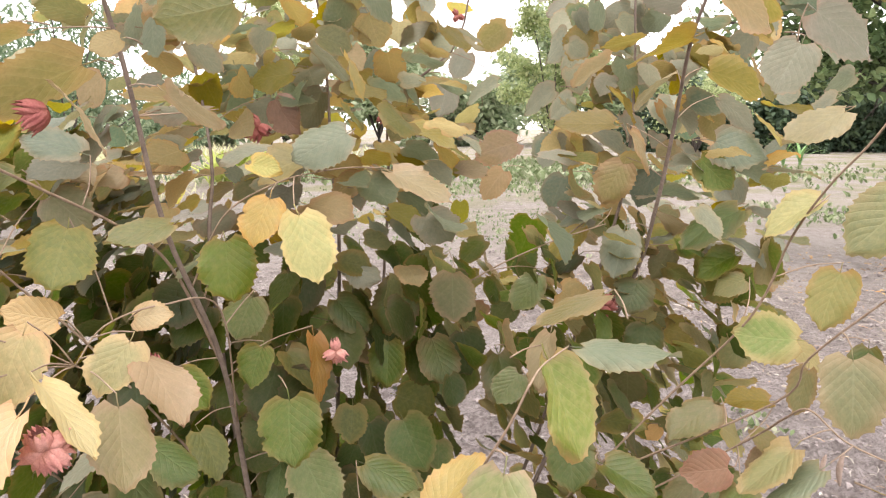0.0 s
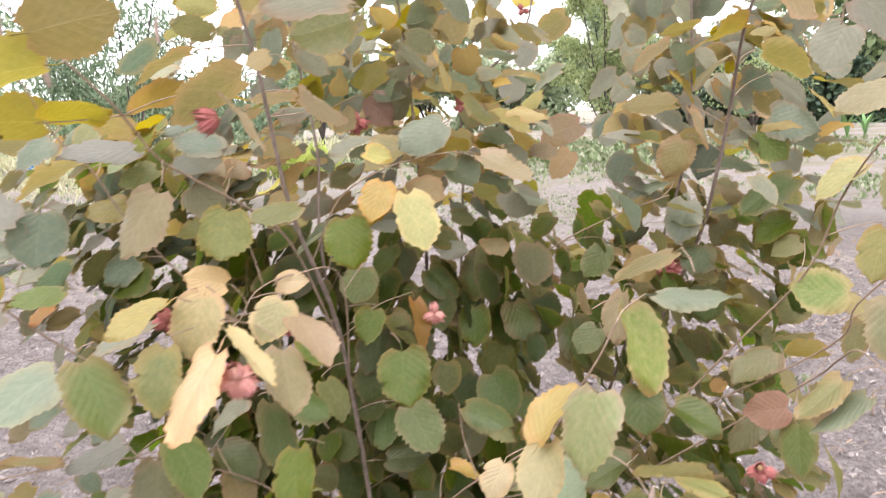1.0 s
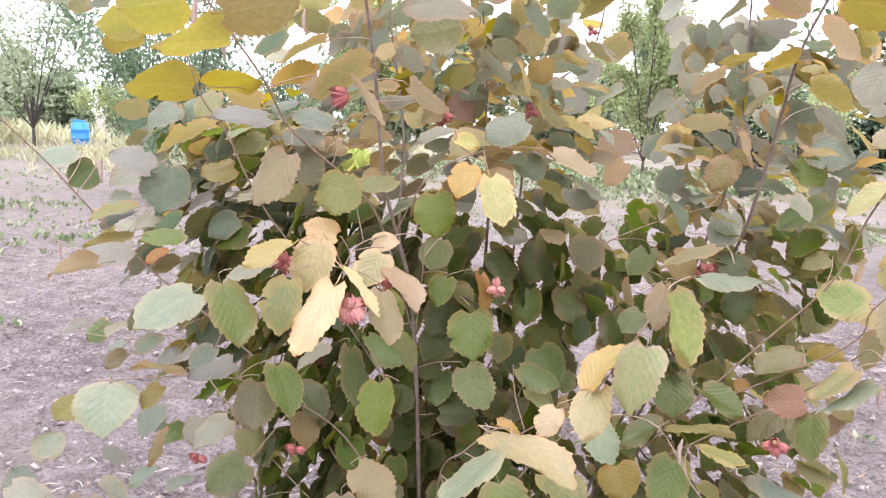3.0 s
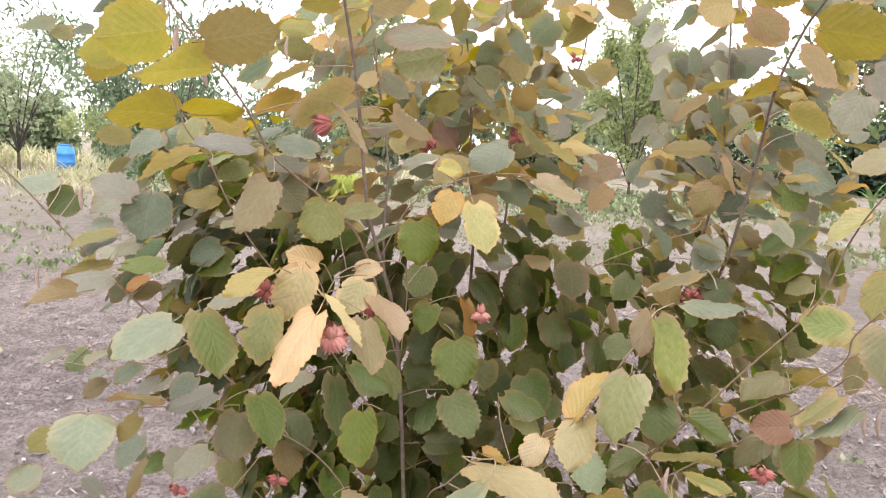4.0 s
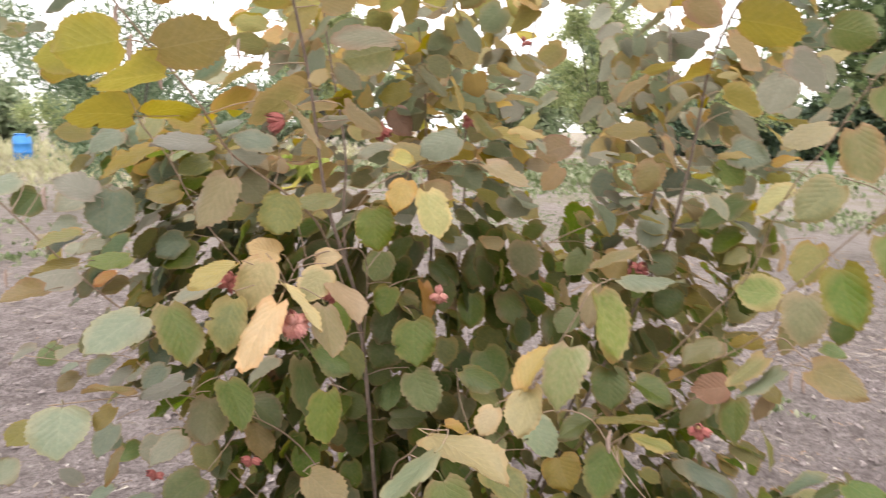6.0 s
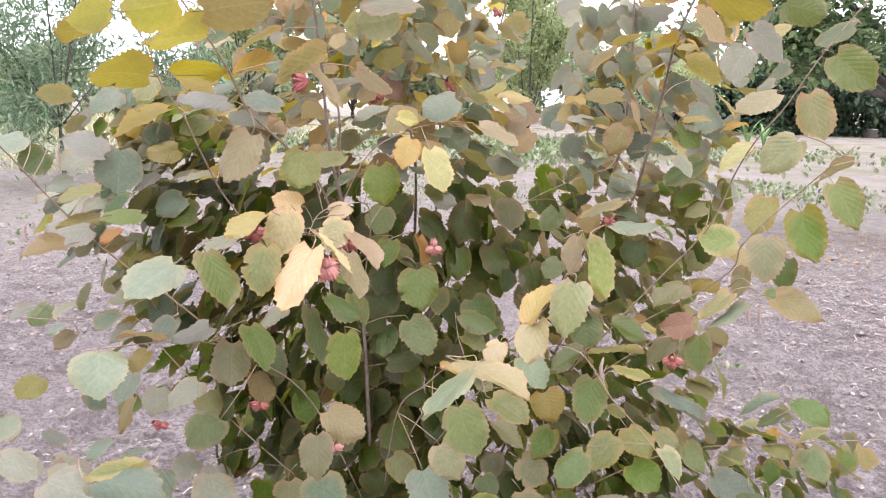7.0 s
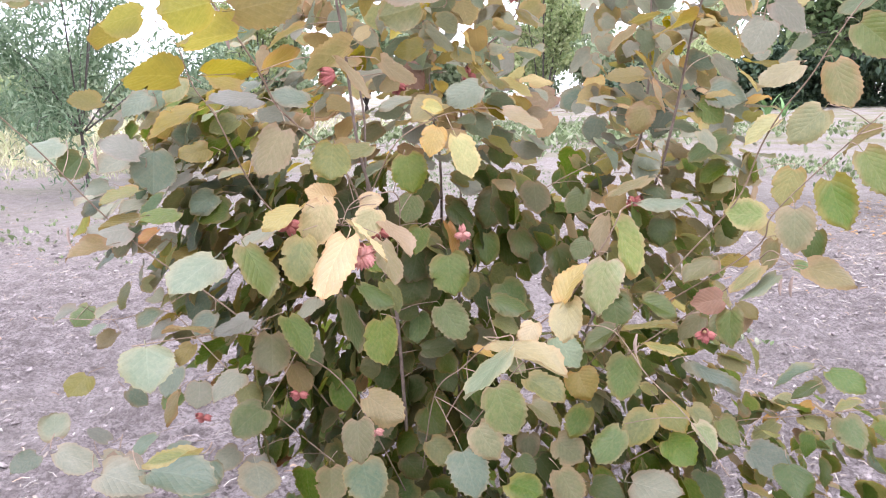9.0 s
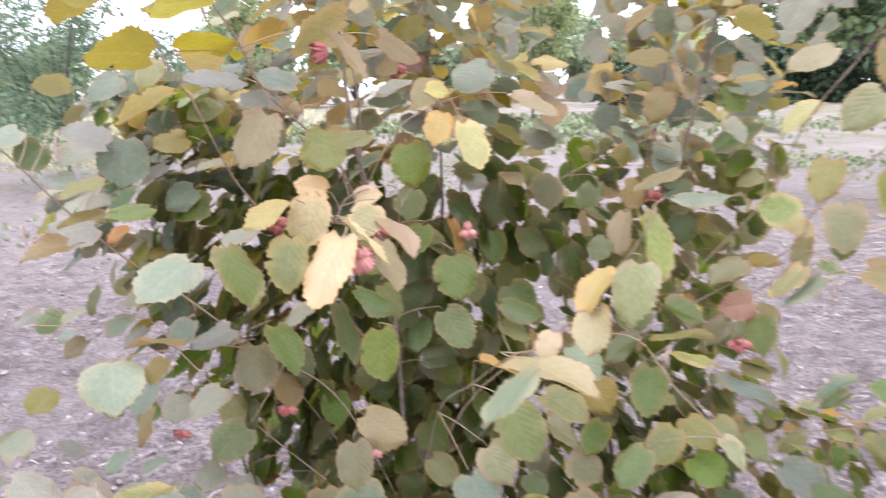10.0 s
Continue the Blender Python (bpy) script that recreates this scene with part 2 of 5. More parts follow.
BLUE = plain("blue_plastic", (0.05, 0.27, 0.72), (0.09, 0.36, 0.80), 5, 0.45, 0.1)
STRAW = island_mat("dry_straw", [(0.0, (0.44, 0.38, 0.31)), (0.45, (0.30, 0.245, 0.20)), (0.8, (0.58, 0.54, 0.48)), (1.0, (0.50, 0.29, 0.15))])
CLOD = plain("soil_clods", (0.21, 0.175, 0.165), (0.40, 0.35, 0.335), 30, 0.95, 0.8, spec=0.1, dist=0.006)
# paled leaf colours: haze and glare over distant trees is painted in
TREE_GREEN = island_mat("tree_leaves", [(0.0, (0.24, 0.32, 0.17)), (0.5, (0.38, 0.46, 0.28)), (1.0, (0.56, 0.62, 0.42))], 0.45, 0.5)
PEACH_GREEN = island_mat("peach_leaves", [(0.0, (0.10, 0.17, 0.085)), (0.5, (0.20, 0.29, 0.165)), (1.0, (0.36, 0.44, 0.28))], 0.4, 0.42)
DARK_GREEN = island_mat("dark_leaves", [(0.0, (0.035, 0.065, 0.04)), (0.6, (0.07, 0.115, 0.065)), (1.0, (0.13, 0.19, 0.09))], 0.5, 0.15)
APPLE_GREEN = island_mat("apple_leaves", [(0.0, (0.09, 0.15, 0.06)), (0.5, (0.16, 0.24, 0.10)), (1.0, (0.30, 0.38, 0.17))], 0.4, 0.42)
LIGHT_GREEN = island_mat("light_leaves", [(0.0, (0.28, 0.36, 0.15)), (0.5, (0.44, 0.51, 0.24)), (1.0, (0.60, 0.64, 0.36))], 0.5, 0.55)
WEED = island_mat("weed_leaves", [(0.0, (0.14, 0.20, 0.08)), (0.5, (0.25, 0.31, 0.15)), (1.0, (0.46, 0.47, 0.33))], 0.6, 0.25)
DRY = island_mat("dry_grass", [(0.0, (0.50, 0.46, 0.26)), (0.5, (0.70, 0.66, 0.44)), (1.0, (0.52, 0.57, 0.28))], 0.7, 0.3)
FALLEN = island_mat("fallen_leaves", [(0.0, (0.50, 0.27, 0.11)), (0.5, (0.62, 0.40, 0.20)), (1.0, (0.40, 0.26, 0.14))], 0.7, 0.2)
LIME_LEAF = island_mat("lime_green_leaves", [(0.0, (0.40, 0.50, 0.10)), (1.0, (0.60, 0.64, 0.20))], 0.6, 0.35)


# ---- builders ----
def from_lists(name, verts, faces, mat, smooth=True, uvs=None):
    me = bpy.data.meshes.new(name)
    me.from_pydata([tuple(v) for v in verts], [], faces)
    if uvs is not None:
        layer = me.uv_layers.new(name="UVMap")
        idx = np.empty(len(me.loops), dtype=np.int32)
        me.loops.foreach_get("vertex_index", idx)
        layer.data.foreach_set("uv", np.asarray(uvs, dtype=np.float32)[idx].ravel())
    if smooth:
        me.polygons.foreach_set("use_smooth", [True] * len(me.polygons))
    me.materials.append(mat)
    me.update()
    return me


def part_mesh(name, me, parent, label=""):
    ob = new(name, me)
    ob.parent = parent
    if label:
        tagged(ob, label)
    return ob


def part(name, bm, material, parent, label=""):
    me = bpy.data.meshes.new(name)
    bm.to_mesh(me)
    bm.free()
    me.materials.append(material)
    me.polygons.foreach_set("use_smooth", [True] * len(me.polygons))
    return part_mesh(name, me, parent, label)


def thing(name, at, label, category, group="", kind=""):
    ob = new(name)
    ob.location = at
    ob.empty_display_size = 0.1
    return tagged(ob, label, category, group, kind)


def spline(points, steps=6):
    """A smooth line through points (Catmull-Rom)."""
    p = [Vector(q) for q in points]
    p = [p[0] * 2 - p[1]] + p + [p[-1] * 2 - p[-2]]
    line = []
    for k in range(1, len(p) - 2):
        a, b, c, d = p[k - 1 : k + 3]
        for s in range(steps):
            t = s / steps
            line.append(0.5 * (2 * b + (c - a) * t + (2 * a - 5 * b + 4 * c - d) * t * t + (3 * b - a - 3 * c + d) * t ** 3))
    line.append(p[-2])
    return line


def tube_lists(line, r0, r1, sides=7, wobble=0.08, base=0):
    verts, faces = [], []
    ref = Vector((0.3, 1, 0.2)).normalized()
    count = len(line)
    for k, q in enumerate(line):
        d = (line[min(k + 1, count - 1)] - line[max(k - 1, 0)]).normalized()
        a = d.cross(ref).normalized()
        b = d.cross(a)
        r = r0 + (r1 - r0) * k / (count - 1)
        for s in range(sides):
            w = 2 * math.pi * s / sides
            rr = r * (1 + wobble * noise.noise(Vector((s * 1.3, k * 0.7, r0 * 90))))
            verts.append(q + a * (rr * math.cos(w)) + b * (rr * math.sin(w)))
    for k in range(count - 1):
        for s in range(sides):
            i, j = base + k * sides + s, base + k * sides + (s + 1) % sides
            faces.append((i, j, j + sides, i + sides))
    faces.append(tuple(base + s for s in range(sides))[::-1])
    faces.append(tuple(base + (count - 1) * sides + s for s in range(sides)))
    return verts, faces


# half the width of a hazel blade along its midrib, from the heart-shaped foot to the short point
OUTLINE = ((0.0, 0.20), (0.04, 0.32), (0.10, 0.41), (0.20, 0.475), (0.32, 0.498), (0.45, 0.50), (0.58, 0.478), (0.70, 0.415), (0.80, 0.315), (0.87, 0.205), (0.92, 0.115), (0.96, 0.05), (1.0, 0.0))


def leaf_lists(variant, rows=40, half=6):
    """A hazel leaf of unit length and width: round, heart-shaped at the stalk, doubly toothed, with a short point; stalk included."""
    rng = random.Random(variant * 17 + 3)
    droop, cup, twist = rng.uniform(0.02, 0.34), rng.uniform(-0.22, 0.22), rng.uniform(-0.28, 0.28)
    fold = rng.choice((0.02, 0.05, 0.09, 0.15, 0.22))
    ripple = rng.uniform(0.006, 0.013)
    lean, broad_at = rng.uniform(-0.06, 0.06), rng.uniform(0.86, 1.16)
    curl_l, curl_r = rng.uniform(-0.16, 0.1), rng.uniform(-0.16, 0.1)
    phase = rng.uniform(0, 6)
    bite = rng.uniform(0.030, 0.052)
    # lobes and torn bays of the margin
    waves = [(rng.uniform(0.2, 0.9), rng.uniform(-0.045, 0.05), rng.uniform(0.05, 0.11), rng.choice((0, 1))) for _ in range(4)]
    if rng.random() < 0.3:
        waves.append((rng.uniform(0.3, 0.9), -rng.uniform(0.08, 0.2), rng.uniform(0.02, 0.05), rng.choice((0, 1))))
    at_s, at_w = zip(*OUTLINE)
    step = 4 if rows >= 32 else 2
    verts, uvs, faces = [], [], []
    for k in range(rows + 1):
        s = k / rows
        w = float(np.interp(s ** broad_at, at_s, at_w))
        peak = (0.0, 0.45, 1.0, 0.25)[k % 4] if step == 4 else (0.1, 1.0)[k % 2]
        margin = [0.0, 0.0]
        for hand in (0, 1):
            margin[hand] = (bite * rng.uniform(0.6, 1.35) * peak if 0.03 < s < 0.985 else 0.0) - 0.012
            for at, deep, broad, side in waves:
                if side == hand:
                    margin[hand] += deep * math.exp(-((s - at) / broad) ** 2)
        for j in range(-half, half + 1):
            f = j / half
            x = w * f
            if abs(j) == half and k < rows:
                x += max(margin[j > 0], 0.02 - w) * (1 if j > 0 else -1)
            y = s - (0.10 * abs(f) ** 1.5 * (1 - s * 4) if s < 0.25 else 0) + (0.02 * peak if abs(j) == half and s < 0.97 else 0)
            z = cup * x * x * 2 + fold * abs(x) - droop * (s - 0.15) ** 2 + twist * x * (s - 0.4)
            z -= ripple * math.cos(2 * math.pi * (7 * s - 6 * (abs(f) / 2) ** 0.9)) * abs(f) ** 0.7
            z += (curl_r if f > 0 else curl_l) * abs(f) ** 3 * math.sin(4.2 * s + phase) + 0.022 * abs(f) ** 2 * math.sin(14 * s + phase * 2 + (1.7 if f > 0 else 0))
            verts.append(Vector((x + lean * math.sin(2.5 * s), y, z)))
            uvs.append((0.5 + 0.5 * f, s))
    wide = 2 * half + 1
    for k in range(rows):
        for j in range(wide - 1):
            a = k * wide + j
            faces.append((a, a + 1, a + wide + 1, a + wide))
    # stalk
    base = len(verts)
    stalk = [Vector((0, 0.02, 0.0)), Vector((0.01, -0.08, -0.004)), Vector((0.02, -0.17, 0.012))]
    tv, tf = tube_lists(stalk, 0.009, 0.011, 4, 0, base)
    verts += tv
    faces += tf
    uvs += [(0.5, 0.02)] * len(tv)
    return verts, faces, uvs


VARIANTS = [leaf_lists(k) for k in range(24)]
INNER = [leaf_lists(50 + k, 22, 2) for k in range(24)]          # plainer ones for the inner foliage
LEAF_MESH = {}


def leaf_mesh(colour, variant):
    if (colour, variant) not in LEAF_MESH:
        v, f, uv = VARIANTS[variant]
        LEAF_MESH[colour, variant] = from_lists("leaf", v, f, LEAF_MAT[colour], True, uv)
    return LEAF_MESH[colour, variant]


def blade_soup(name, mats, blades, parent=None, smooth=True):
    """One mesh of many copies of small pieces: rows of (matrix, piece lists)."""
    verts, faces, uvs, base = [], [], [], 0
    for m, (v, f, uv) in blades:
        a = np.array([tuple(q) for q in v]) if not isinstance(v, np.ndarray) else v
        mm = np.array(m)
        verts.append(a @ mm[:3, :3].T + mm[:3, 3])
        faces += [tuple(i + base for i in face) for face in f]
        uvs.append(np.array(uv))
        base += len(a)
    me = from_lists(name, np.concatenate(verts).tolist(), faces, mats, smooth, np.concatenate(uvs))
    ob = new(name, me)
    ob.parent = parent
    return ob


# a small pointed leaf, folded at the midrib, for trees and weeds
def small_leaf(width, fold=0.12, bend=0.1):
    v = np.array([(0, 0, 0), (-width * 0.8, 0.3, fold), (0, 0.33, 0), (width * 0.8, 0.3, fold), (-width, 0.6, fold - bend * 0.4), (0, 0.64, -bend * 0.4), (width, 0.6, fold - bend * 0.4), (0, 1, -bend)])
    f = [(0, 2, 1), (0, 3, 2), (1, 2, 5, 4), (2, 3, 6, 5), (4, 5, 7), (5, 6, 7)]
    return v, f, [(0.5, 0.5)] * 8


OVAL, LANCE, GRASS = small_leaf(0.27), small_leaf(0.13, 0.06, 0.2), small_leaf(0.035, 0.02, 0.35)


def spin(rng, up=0.0):
    return Euler((rng.uniform(-1.2, 1.2) - up, rng.uniform(-0.9, 0.9), rng.uniform(0, 6.283))).to_matrix().to_4x4()


def scaled(m, s, at):
    return Matrix.Translation(at) @ m @ Matrix.Scale(s, 4)


# ---- ground ----
def lie(x, y):
    """Height of the soil."""
    near = max(0.0, 1 - math.hypot(x - 0.5, y - 3) / 16)
    if near == 0:
        return 0.0
    v = Vector((x, y, 0))
    z = 0.04 * noise.noise(v * 2.3) + 0.04 * noise.noise(v * 6) + 0.04 * abs(noise.noise(v * 13)) + 0.03 * noise.noise(v * 27) - 0.02
    return near * (z + 0.025 * math.sin((x * 0.8 + y * 0.35) * 5 + 2 * noise.noise(v * 0.7)))


def make_ground():
    n = 420
    s = np.linspace(-1, 1, n)
    gx = 0.2 + 1.3 * np.sinh(s * 6.1)
    gy = 3.0 + 1.3 * np.sinh(s * 6.1)
    verts = [(float(x), float(y), lie(float(x), float(y))) for y in gy for x in gx]
    faces = [(r * n + c, r * n + c + 1, (r + 1) * n + c + 1, (r + 1) * n + c) for r in range(n - 1) for c in range(n - 1)]
    ob = new("ground", from_lists("ground", verts, faces, SOIL))
    return tagged(ob, "bare dry tilled garden soil, greyish brown and crumbly", "ground", kind="structure")


make_ground()


def make_clods():
    rng = random.Random(11)
    bm = bmesh.new()
    bmesh.ops.create_icosphere(bm, subdivisions=1, radius=1)
    ball_v = np.array([tuple(v.co) for v in bm.verts])
    ball_f = [tuple(v.index for v in f.verts) for f in bm.faces]
    bm.free()
    balls = []
    for k in range(40):
        rs = np.random.RandomState(k)
        balls.append(ball_v * np.array([1, rs.uniform(0.5, 1), rs.uniform(0.4, 0.8)]) * (1 + 0.9 * (rs.rand(len(ball_v), 1) - 0.5)))
    rows = []
    for k in range(26000):
        r, a = 1.3 + 7.0 * rng.random() ** 1.25, rng.uniform(-1.25, 1.15)
        x, y = r * math.sin(a), r * math.cos(a)
        s = (0.003 + 0.016 * rng.random() ** 7) * (1 + 0.06 * r)
        rows.append((scaled(Euler((rng.uniform(-0.5, 0.5), rng.uniform(-0.5, 0.5), rng.uniform(0, 6))).to_matrix().to_4x4(), s, (x, y, lie(x, y) + 0.2 * s)), (balls[k % 40], ball_f, [(0, 0)] * len(ball_v))))
    ob = blade_soup("soil_clods", CLOD, rows, smooth=False)
    tagged(ob, "loose crumbs and clods of dry grey-brown soil", "soil", kind="stuff")


def make_straw():
    rng = random.Random(12)
    rows = []
    for k in range(5000):
        right = rng.random() < 0.66
        r = 1.4 + (6.0 if k < 4000 else 16.0) * rng.random() ** 1.2
        a = rng.uniform(0.15, 1.05) if right else rng.uniform(-1.2, 0.15)
        x, y = r * math.sin(a), r * math.cos(a)
        length, w = rng.uniform(0.012, 0.06) * (1 + r / 14), rng.uniform(0.0007, 0.0018) * (1 + r / 8)
        if rng.random() < 0.1:
            length, w = rng.uniform(0.01, 0.03), rng.uniform(0.003, 0.008)
        b = rng.uniform(-0.35, 0.35)
        v = np.array([(-w, 0, 0), (w, 0, 0), (-w + b * length * 0.3, length / 2, 0.006), (w + b * length * 0.3, length / 2, 0.006), (-w, length, 0.002), (w, length, 0.002), (0, 0, w), (b * length * 0.3, length / 2, 0.006 + w), (0, length, w)])
        f = [(0, 6, 7, 2), (6, 1, 3, 7), (2, 7, 8, 4), (7, 3, 5, 8)]
        m = Matrix.Translation((x, y, lie(x, y) + 0.004 + 0.012 * rng.random())) @ Euler((rng.uniform(-0.15, 0.25), rng.uniform(-0.3, 0.3), rng.uniform(0, 6.28))).to_matrix().to_4x4()
        rows.append((m, (v, f, [(0, 0)] * 9)))
    for k in range(4000):
        r, a = (rng.uniform(4.5, 9.5), rng.uniform(0.2, 0.8)) if k % 2 else (rng.uniform(5.5, 12.0), rng.uniform(-1.0, -0.2))
        x, y = r * math.sin(a), r * math.cos(a)
        length, w = rng.uniform(0.02, 0.08), rng.uniform(0.0016, 0.004)
        v = np.array([(-w, 0, 0), (w, 0, 0), (-w, length, 0.004), (w, length, 0.004), (0, 0, w), (0, length, 0.004 + w)])
        m = Matrix.Translation((x, y, lie(x, y) + 0.006 + 0.014 * rng.random())) @ Euler((rng.uniform(-0.1, 0.3), rng.uniform(-0.3, 0.3), rng.uniform(0, 6.28))).to_matrix().to_4x4()
        rows.append((m, (v, [(0, 4, 5, 2), (4, 1, 3, 5)], [(0, 0)] * 6)))
    tagged(blade_soup("straw_litter", STRAW, rows), "scattered dry straw, stalk bits and leaf litter on soil", "litter", kind="stuff")


make_clods()
make_straw()


# ---- hazel bush ----
bush = thing("hazel_bush", (-0.25, 1.15, 0.0), "bushy hazel shrub with green, olive and yellowing autumn leaves", "shrub")
BUSH_AT = Vector(bush.location)
WOOD = []            # points of all the wood, for the twigs


def stem(points, r0, r1, mat=None, name="stem", label=""):
    line = spline(points, 6)
    WOOD.extend(line)
    line = [q - BUSH_AT for q in line]
    v, f = tube_lists(line, r0 * 0.36, r1 * 0.5, 8)
    part_mesh(name, from_lists(name, v, f, mat or BARK), bush, label)


BASE = (-0.25, 1.15, -0.03)
# main stems
stem([BASE, (-0.29, 1.10, 0.45), (-0.305, 1.02, 0.882), (-0.323, 0.98, 1.113), (-0.367, 0.92, 1.314), (-0.381, 0.86, 1.532), (-0.40, 0.80, 1.704), (-0.415, 0.78, 1.83), (-0.42, 0.8, 2.1)], 0.015, 0.003)
stem([(-0.28, 1.18, -0.03), (-0.33, 1.15, 0.6), (-0.368, 1.10, 1.203), (-0.375, 1.15, 1.404), (-0.43, 1.20, 1.707), (-0.45, 1.22, 2.05)], 0.013, 0.003)
stem([(-0.2, 1.2, -0.03), (-0.2, 1.25, 0.7), (-0.19, 1.30, 1.214), (-0.207, 1.35, 1.373), (-0.223, 1.40, 1.593), (-0.257, 1.40, 1.862), (-0.27, 1.4, 2.1)], 0.013, 0.003)
stem([(-0.17, 1.22, -0.03), (-0.14, 1.45, 0.8), (-0.117, 1.60, 1.276), (-0.103, 1.60, 1.496), (0.047, 1.60, 1.644), (0.077, 1.60, 1.90), (0.09, 1.6, 2.1)], 0.012, 0.003)
stem([(-0.15, 1.15, -0.03), (0.15, 1.22, 0.7), (0.35, 1.24, 1.15), (0.381, 1.20, 1.311), (0.389, 1.15, 1.459), (0.373, 1.05, 1.578), (0.386, 0.98, 1.673), (0.402, 0.92, 1.731), (0.43, 0.9, 1.86)], 0.013, 0.003)
stem([(-0.14, 1.18, -0.03), (0.2, 1.35, 0.8), (0.36, 1.4, 1.25), (0.387, 1.40, 1.456), (0.385, 1.40, 1.632), (0.374, 1.40, 1.817), (0.357, 1.40, 2.0)], 0.012, 0.003)
# side branches
stem([(-0.32, 1.1, 0.95), (-0.39, 1.02, 1.22), (-0.432, 0.95, 1.306), (-0.48, 0.82, 1.381), (-0.499, 0.76, 1.417), (-0.515, 0.70, 1.483), (-0.542, 0.62, 1.553), (-0.579, 0.55, 1.632), (-0.61, 0.52, 1.70)], 0.007, 0.0025, TWIG, "branch")
stem([(-0.34, 1.1, 0.8), (-0.52, 1.02, 1.1), (-0.592, 0.95, 1.229), (-0.607, 0.86, 1.32), (-0.628, 0.82, 1.399), (-0.65, 0.78, 1.452), (-0.655, 0.74, 1.516)], 0.006, 0.002, TWIG, "branch")
stem([(-0.26, 1.08, 0.5), (-0.15, 0.9, 0.8), (-0.024, 0.72, 0.993), (0.016, 0.65, 1.062), (0.042, 0.58, 1.15), (0.06, 0.55, 1.20), (0.075, 0.54, 1.24)], 0.005, 0.002, TWIG, "branch")
stem([(0.1, 1.2, 0.6), (0.35, 1.05, 1.0), (0.443, 0.95, 1.178), (0.456, 0.88, 1.304), (0.453, 0.80, 1.379), (0.473, 0.75, 1.44), (0.50, 0.70, 1.53), (0.56, 0.66, 1.64)], 0.006, 0.002, TWIG, "branch")
stem([(0.3, 1.05, 0.9), (0.44, 0.85, 1.094), (0.439, 0.78, 1.178), (0.471, 0.70, 1.271), (0.53, 0.62, 1.38)], 0.005, 0.002, TWIG, "branch")
stem([(0.2, 1.15, 0.7), (0.441, 0.95, 0.985), (0.453, 0.85, 1.071), (0.457, 0.80, 1.105), (0.48, 0.76, 1.083), (0.52, 0.72, 1.07)], 0.005, 0.002, TWIG, "branch")
stem([(-0.28, 1.12, 0.3), (-0.55, 1.1, 0.75), (-0.718, 1.05, 0.952), (-0.841, 0.98, 1.09), (-0.908, 0.90, 1.21), (-0.945, 0.80, 1.328), (-0.97, 0.7, 1.42)], 0.007, 0.0025, TWIG, "branch")
stem([(-0.28, 1.1, 0.35), (-0.42, 0.98, 0.75), (-0.531, 0.85, 0.916), (-0.582, 0.75, 0.981), (-0.633, 0.68, 1.008), (-0.74, 0.60, 1.02)], 0.005, 0.002, TWIG, "branch")
stem([(-0.29, 1.12, 0.3), (-0.6, 1.05, 0.65), (-0.751, 1.05, 0.825), (-0.867, 1.10, 0.922), (-1.027, 1.15, 0.891), (-1.25, 1.22, 0.88)], 0.005, 0.002, TWIG, "branch")
stem([(-0.31, 1.0, 1.0), (-0.286, 0.88, 1.212), (-0.33, 0.80, 1.24), (-0.37, 0.74, 1.232), (-0.385, 0.70, 1.20)], 0.004, 0.0018, TWIG, "branch")
stem([(-0.35, 0.95, 1.22), (-0.289, 0.92, 1.33), (-0.208, 0.90, 1.378), (-0.149, 0.90, 1.393)], 0.004, 0.0018, TWIG, "branch")
stem([(-0.2, 1.25, 0.8), (-0.046, 1.25, 1.087), (0.07, 1.20, 1.186), (0.178, 1.15, 1.252), (0.27, 1.10, 1.295)], 0.005, 0.002, TWIG, "branch")
stem([(-0.15, 1.05, 0.6), (0.0, 0.85, 0.9), (0.111, 0.75, 0.974), (0.175, 0.68, 0.901), (0.246, 0.65, 0.825), (0.31, 0.60, 0.73)], 0.004, 0.0018, TWIG, "branch")
stem([(-0.26, 1.05, 0.5), (-0.226, 0.80, 0.817), (-0.176, 0.62, 0.953), (-0.135, 0.50, 1.045), (-0.11, 0.46, 1.07)], 0.004, 0.0018, TWIG, "branch")
stem([(0.0, 1.12, 0.3), (0.35, 1.05, 0.55), (0.496, 1.00, 0.629), (0.578, 0.90, 0.69), (0.642, 0.80, 0.75), (0.76, 0.70, 0.81)], 0.004, 0.0018, TWIG, "branch")

LEAVES, FAR_LEAVES = [], {}


def leaf(colour, base, length, width, rx, ry, rz, curl=1.0):
    """One leaf with its stalk at base; the blade runs along local y, its upper face towards local z."""
    k = len(LEAVES)
    m = Matrix.Translation(Vector(base) - BUSH_AT) @ pose(0, 0, 0, rx, ry, rz) @ Matrix.Diagonal((width * 1.06, length, (width + length) / 2 * curl, 1))
    LEAVES.append((Vector(base), m))
    if base[1] > 1.35:          # the far side of the bush is joined
        FAR_LEAVES.setdefault(colour, []).append((m, VARIANTS[k % len(VARIANTS)]))
        return
    ob = new("leaf", leaf_mesh(colour, (k * 5) % len(VARIANTS)))
    ob.parent, ob.matrix_basis = bush, m


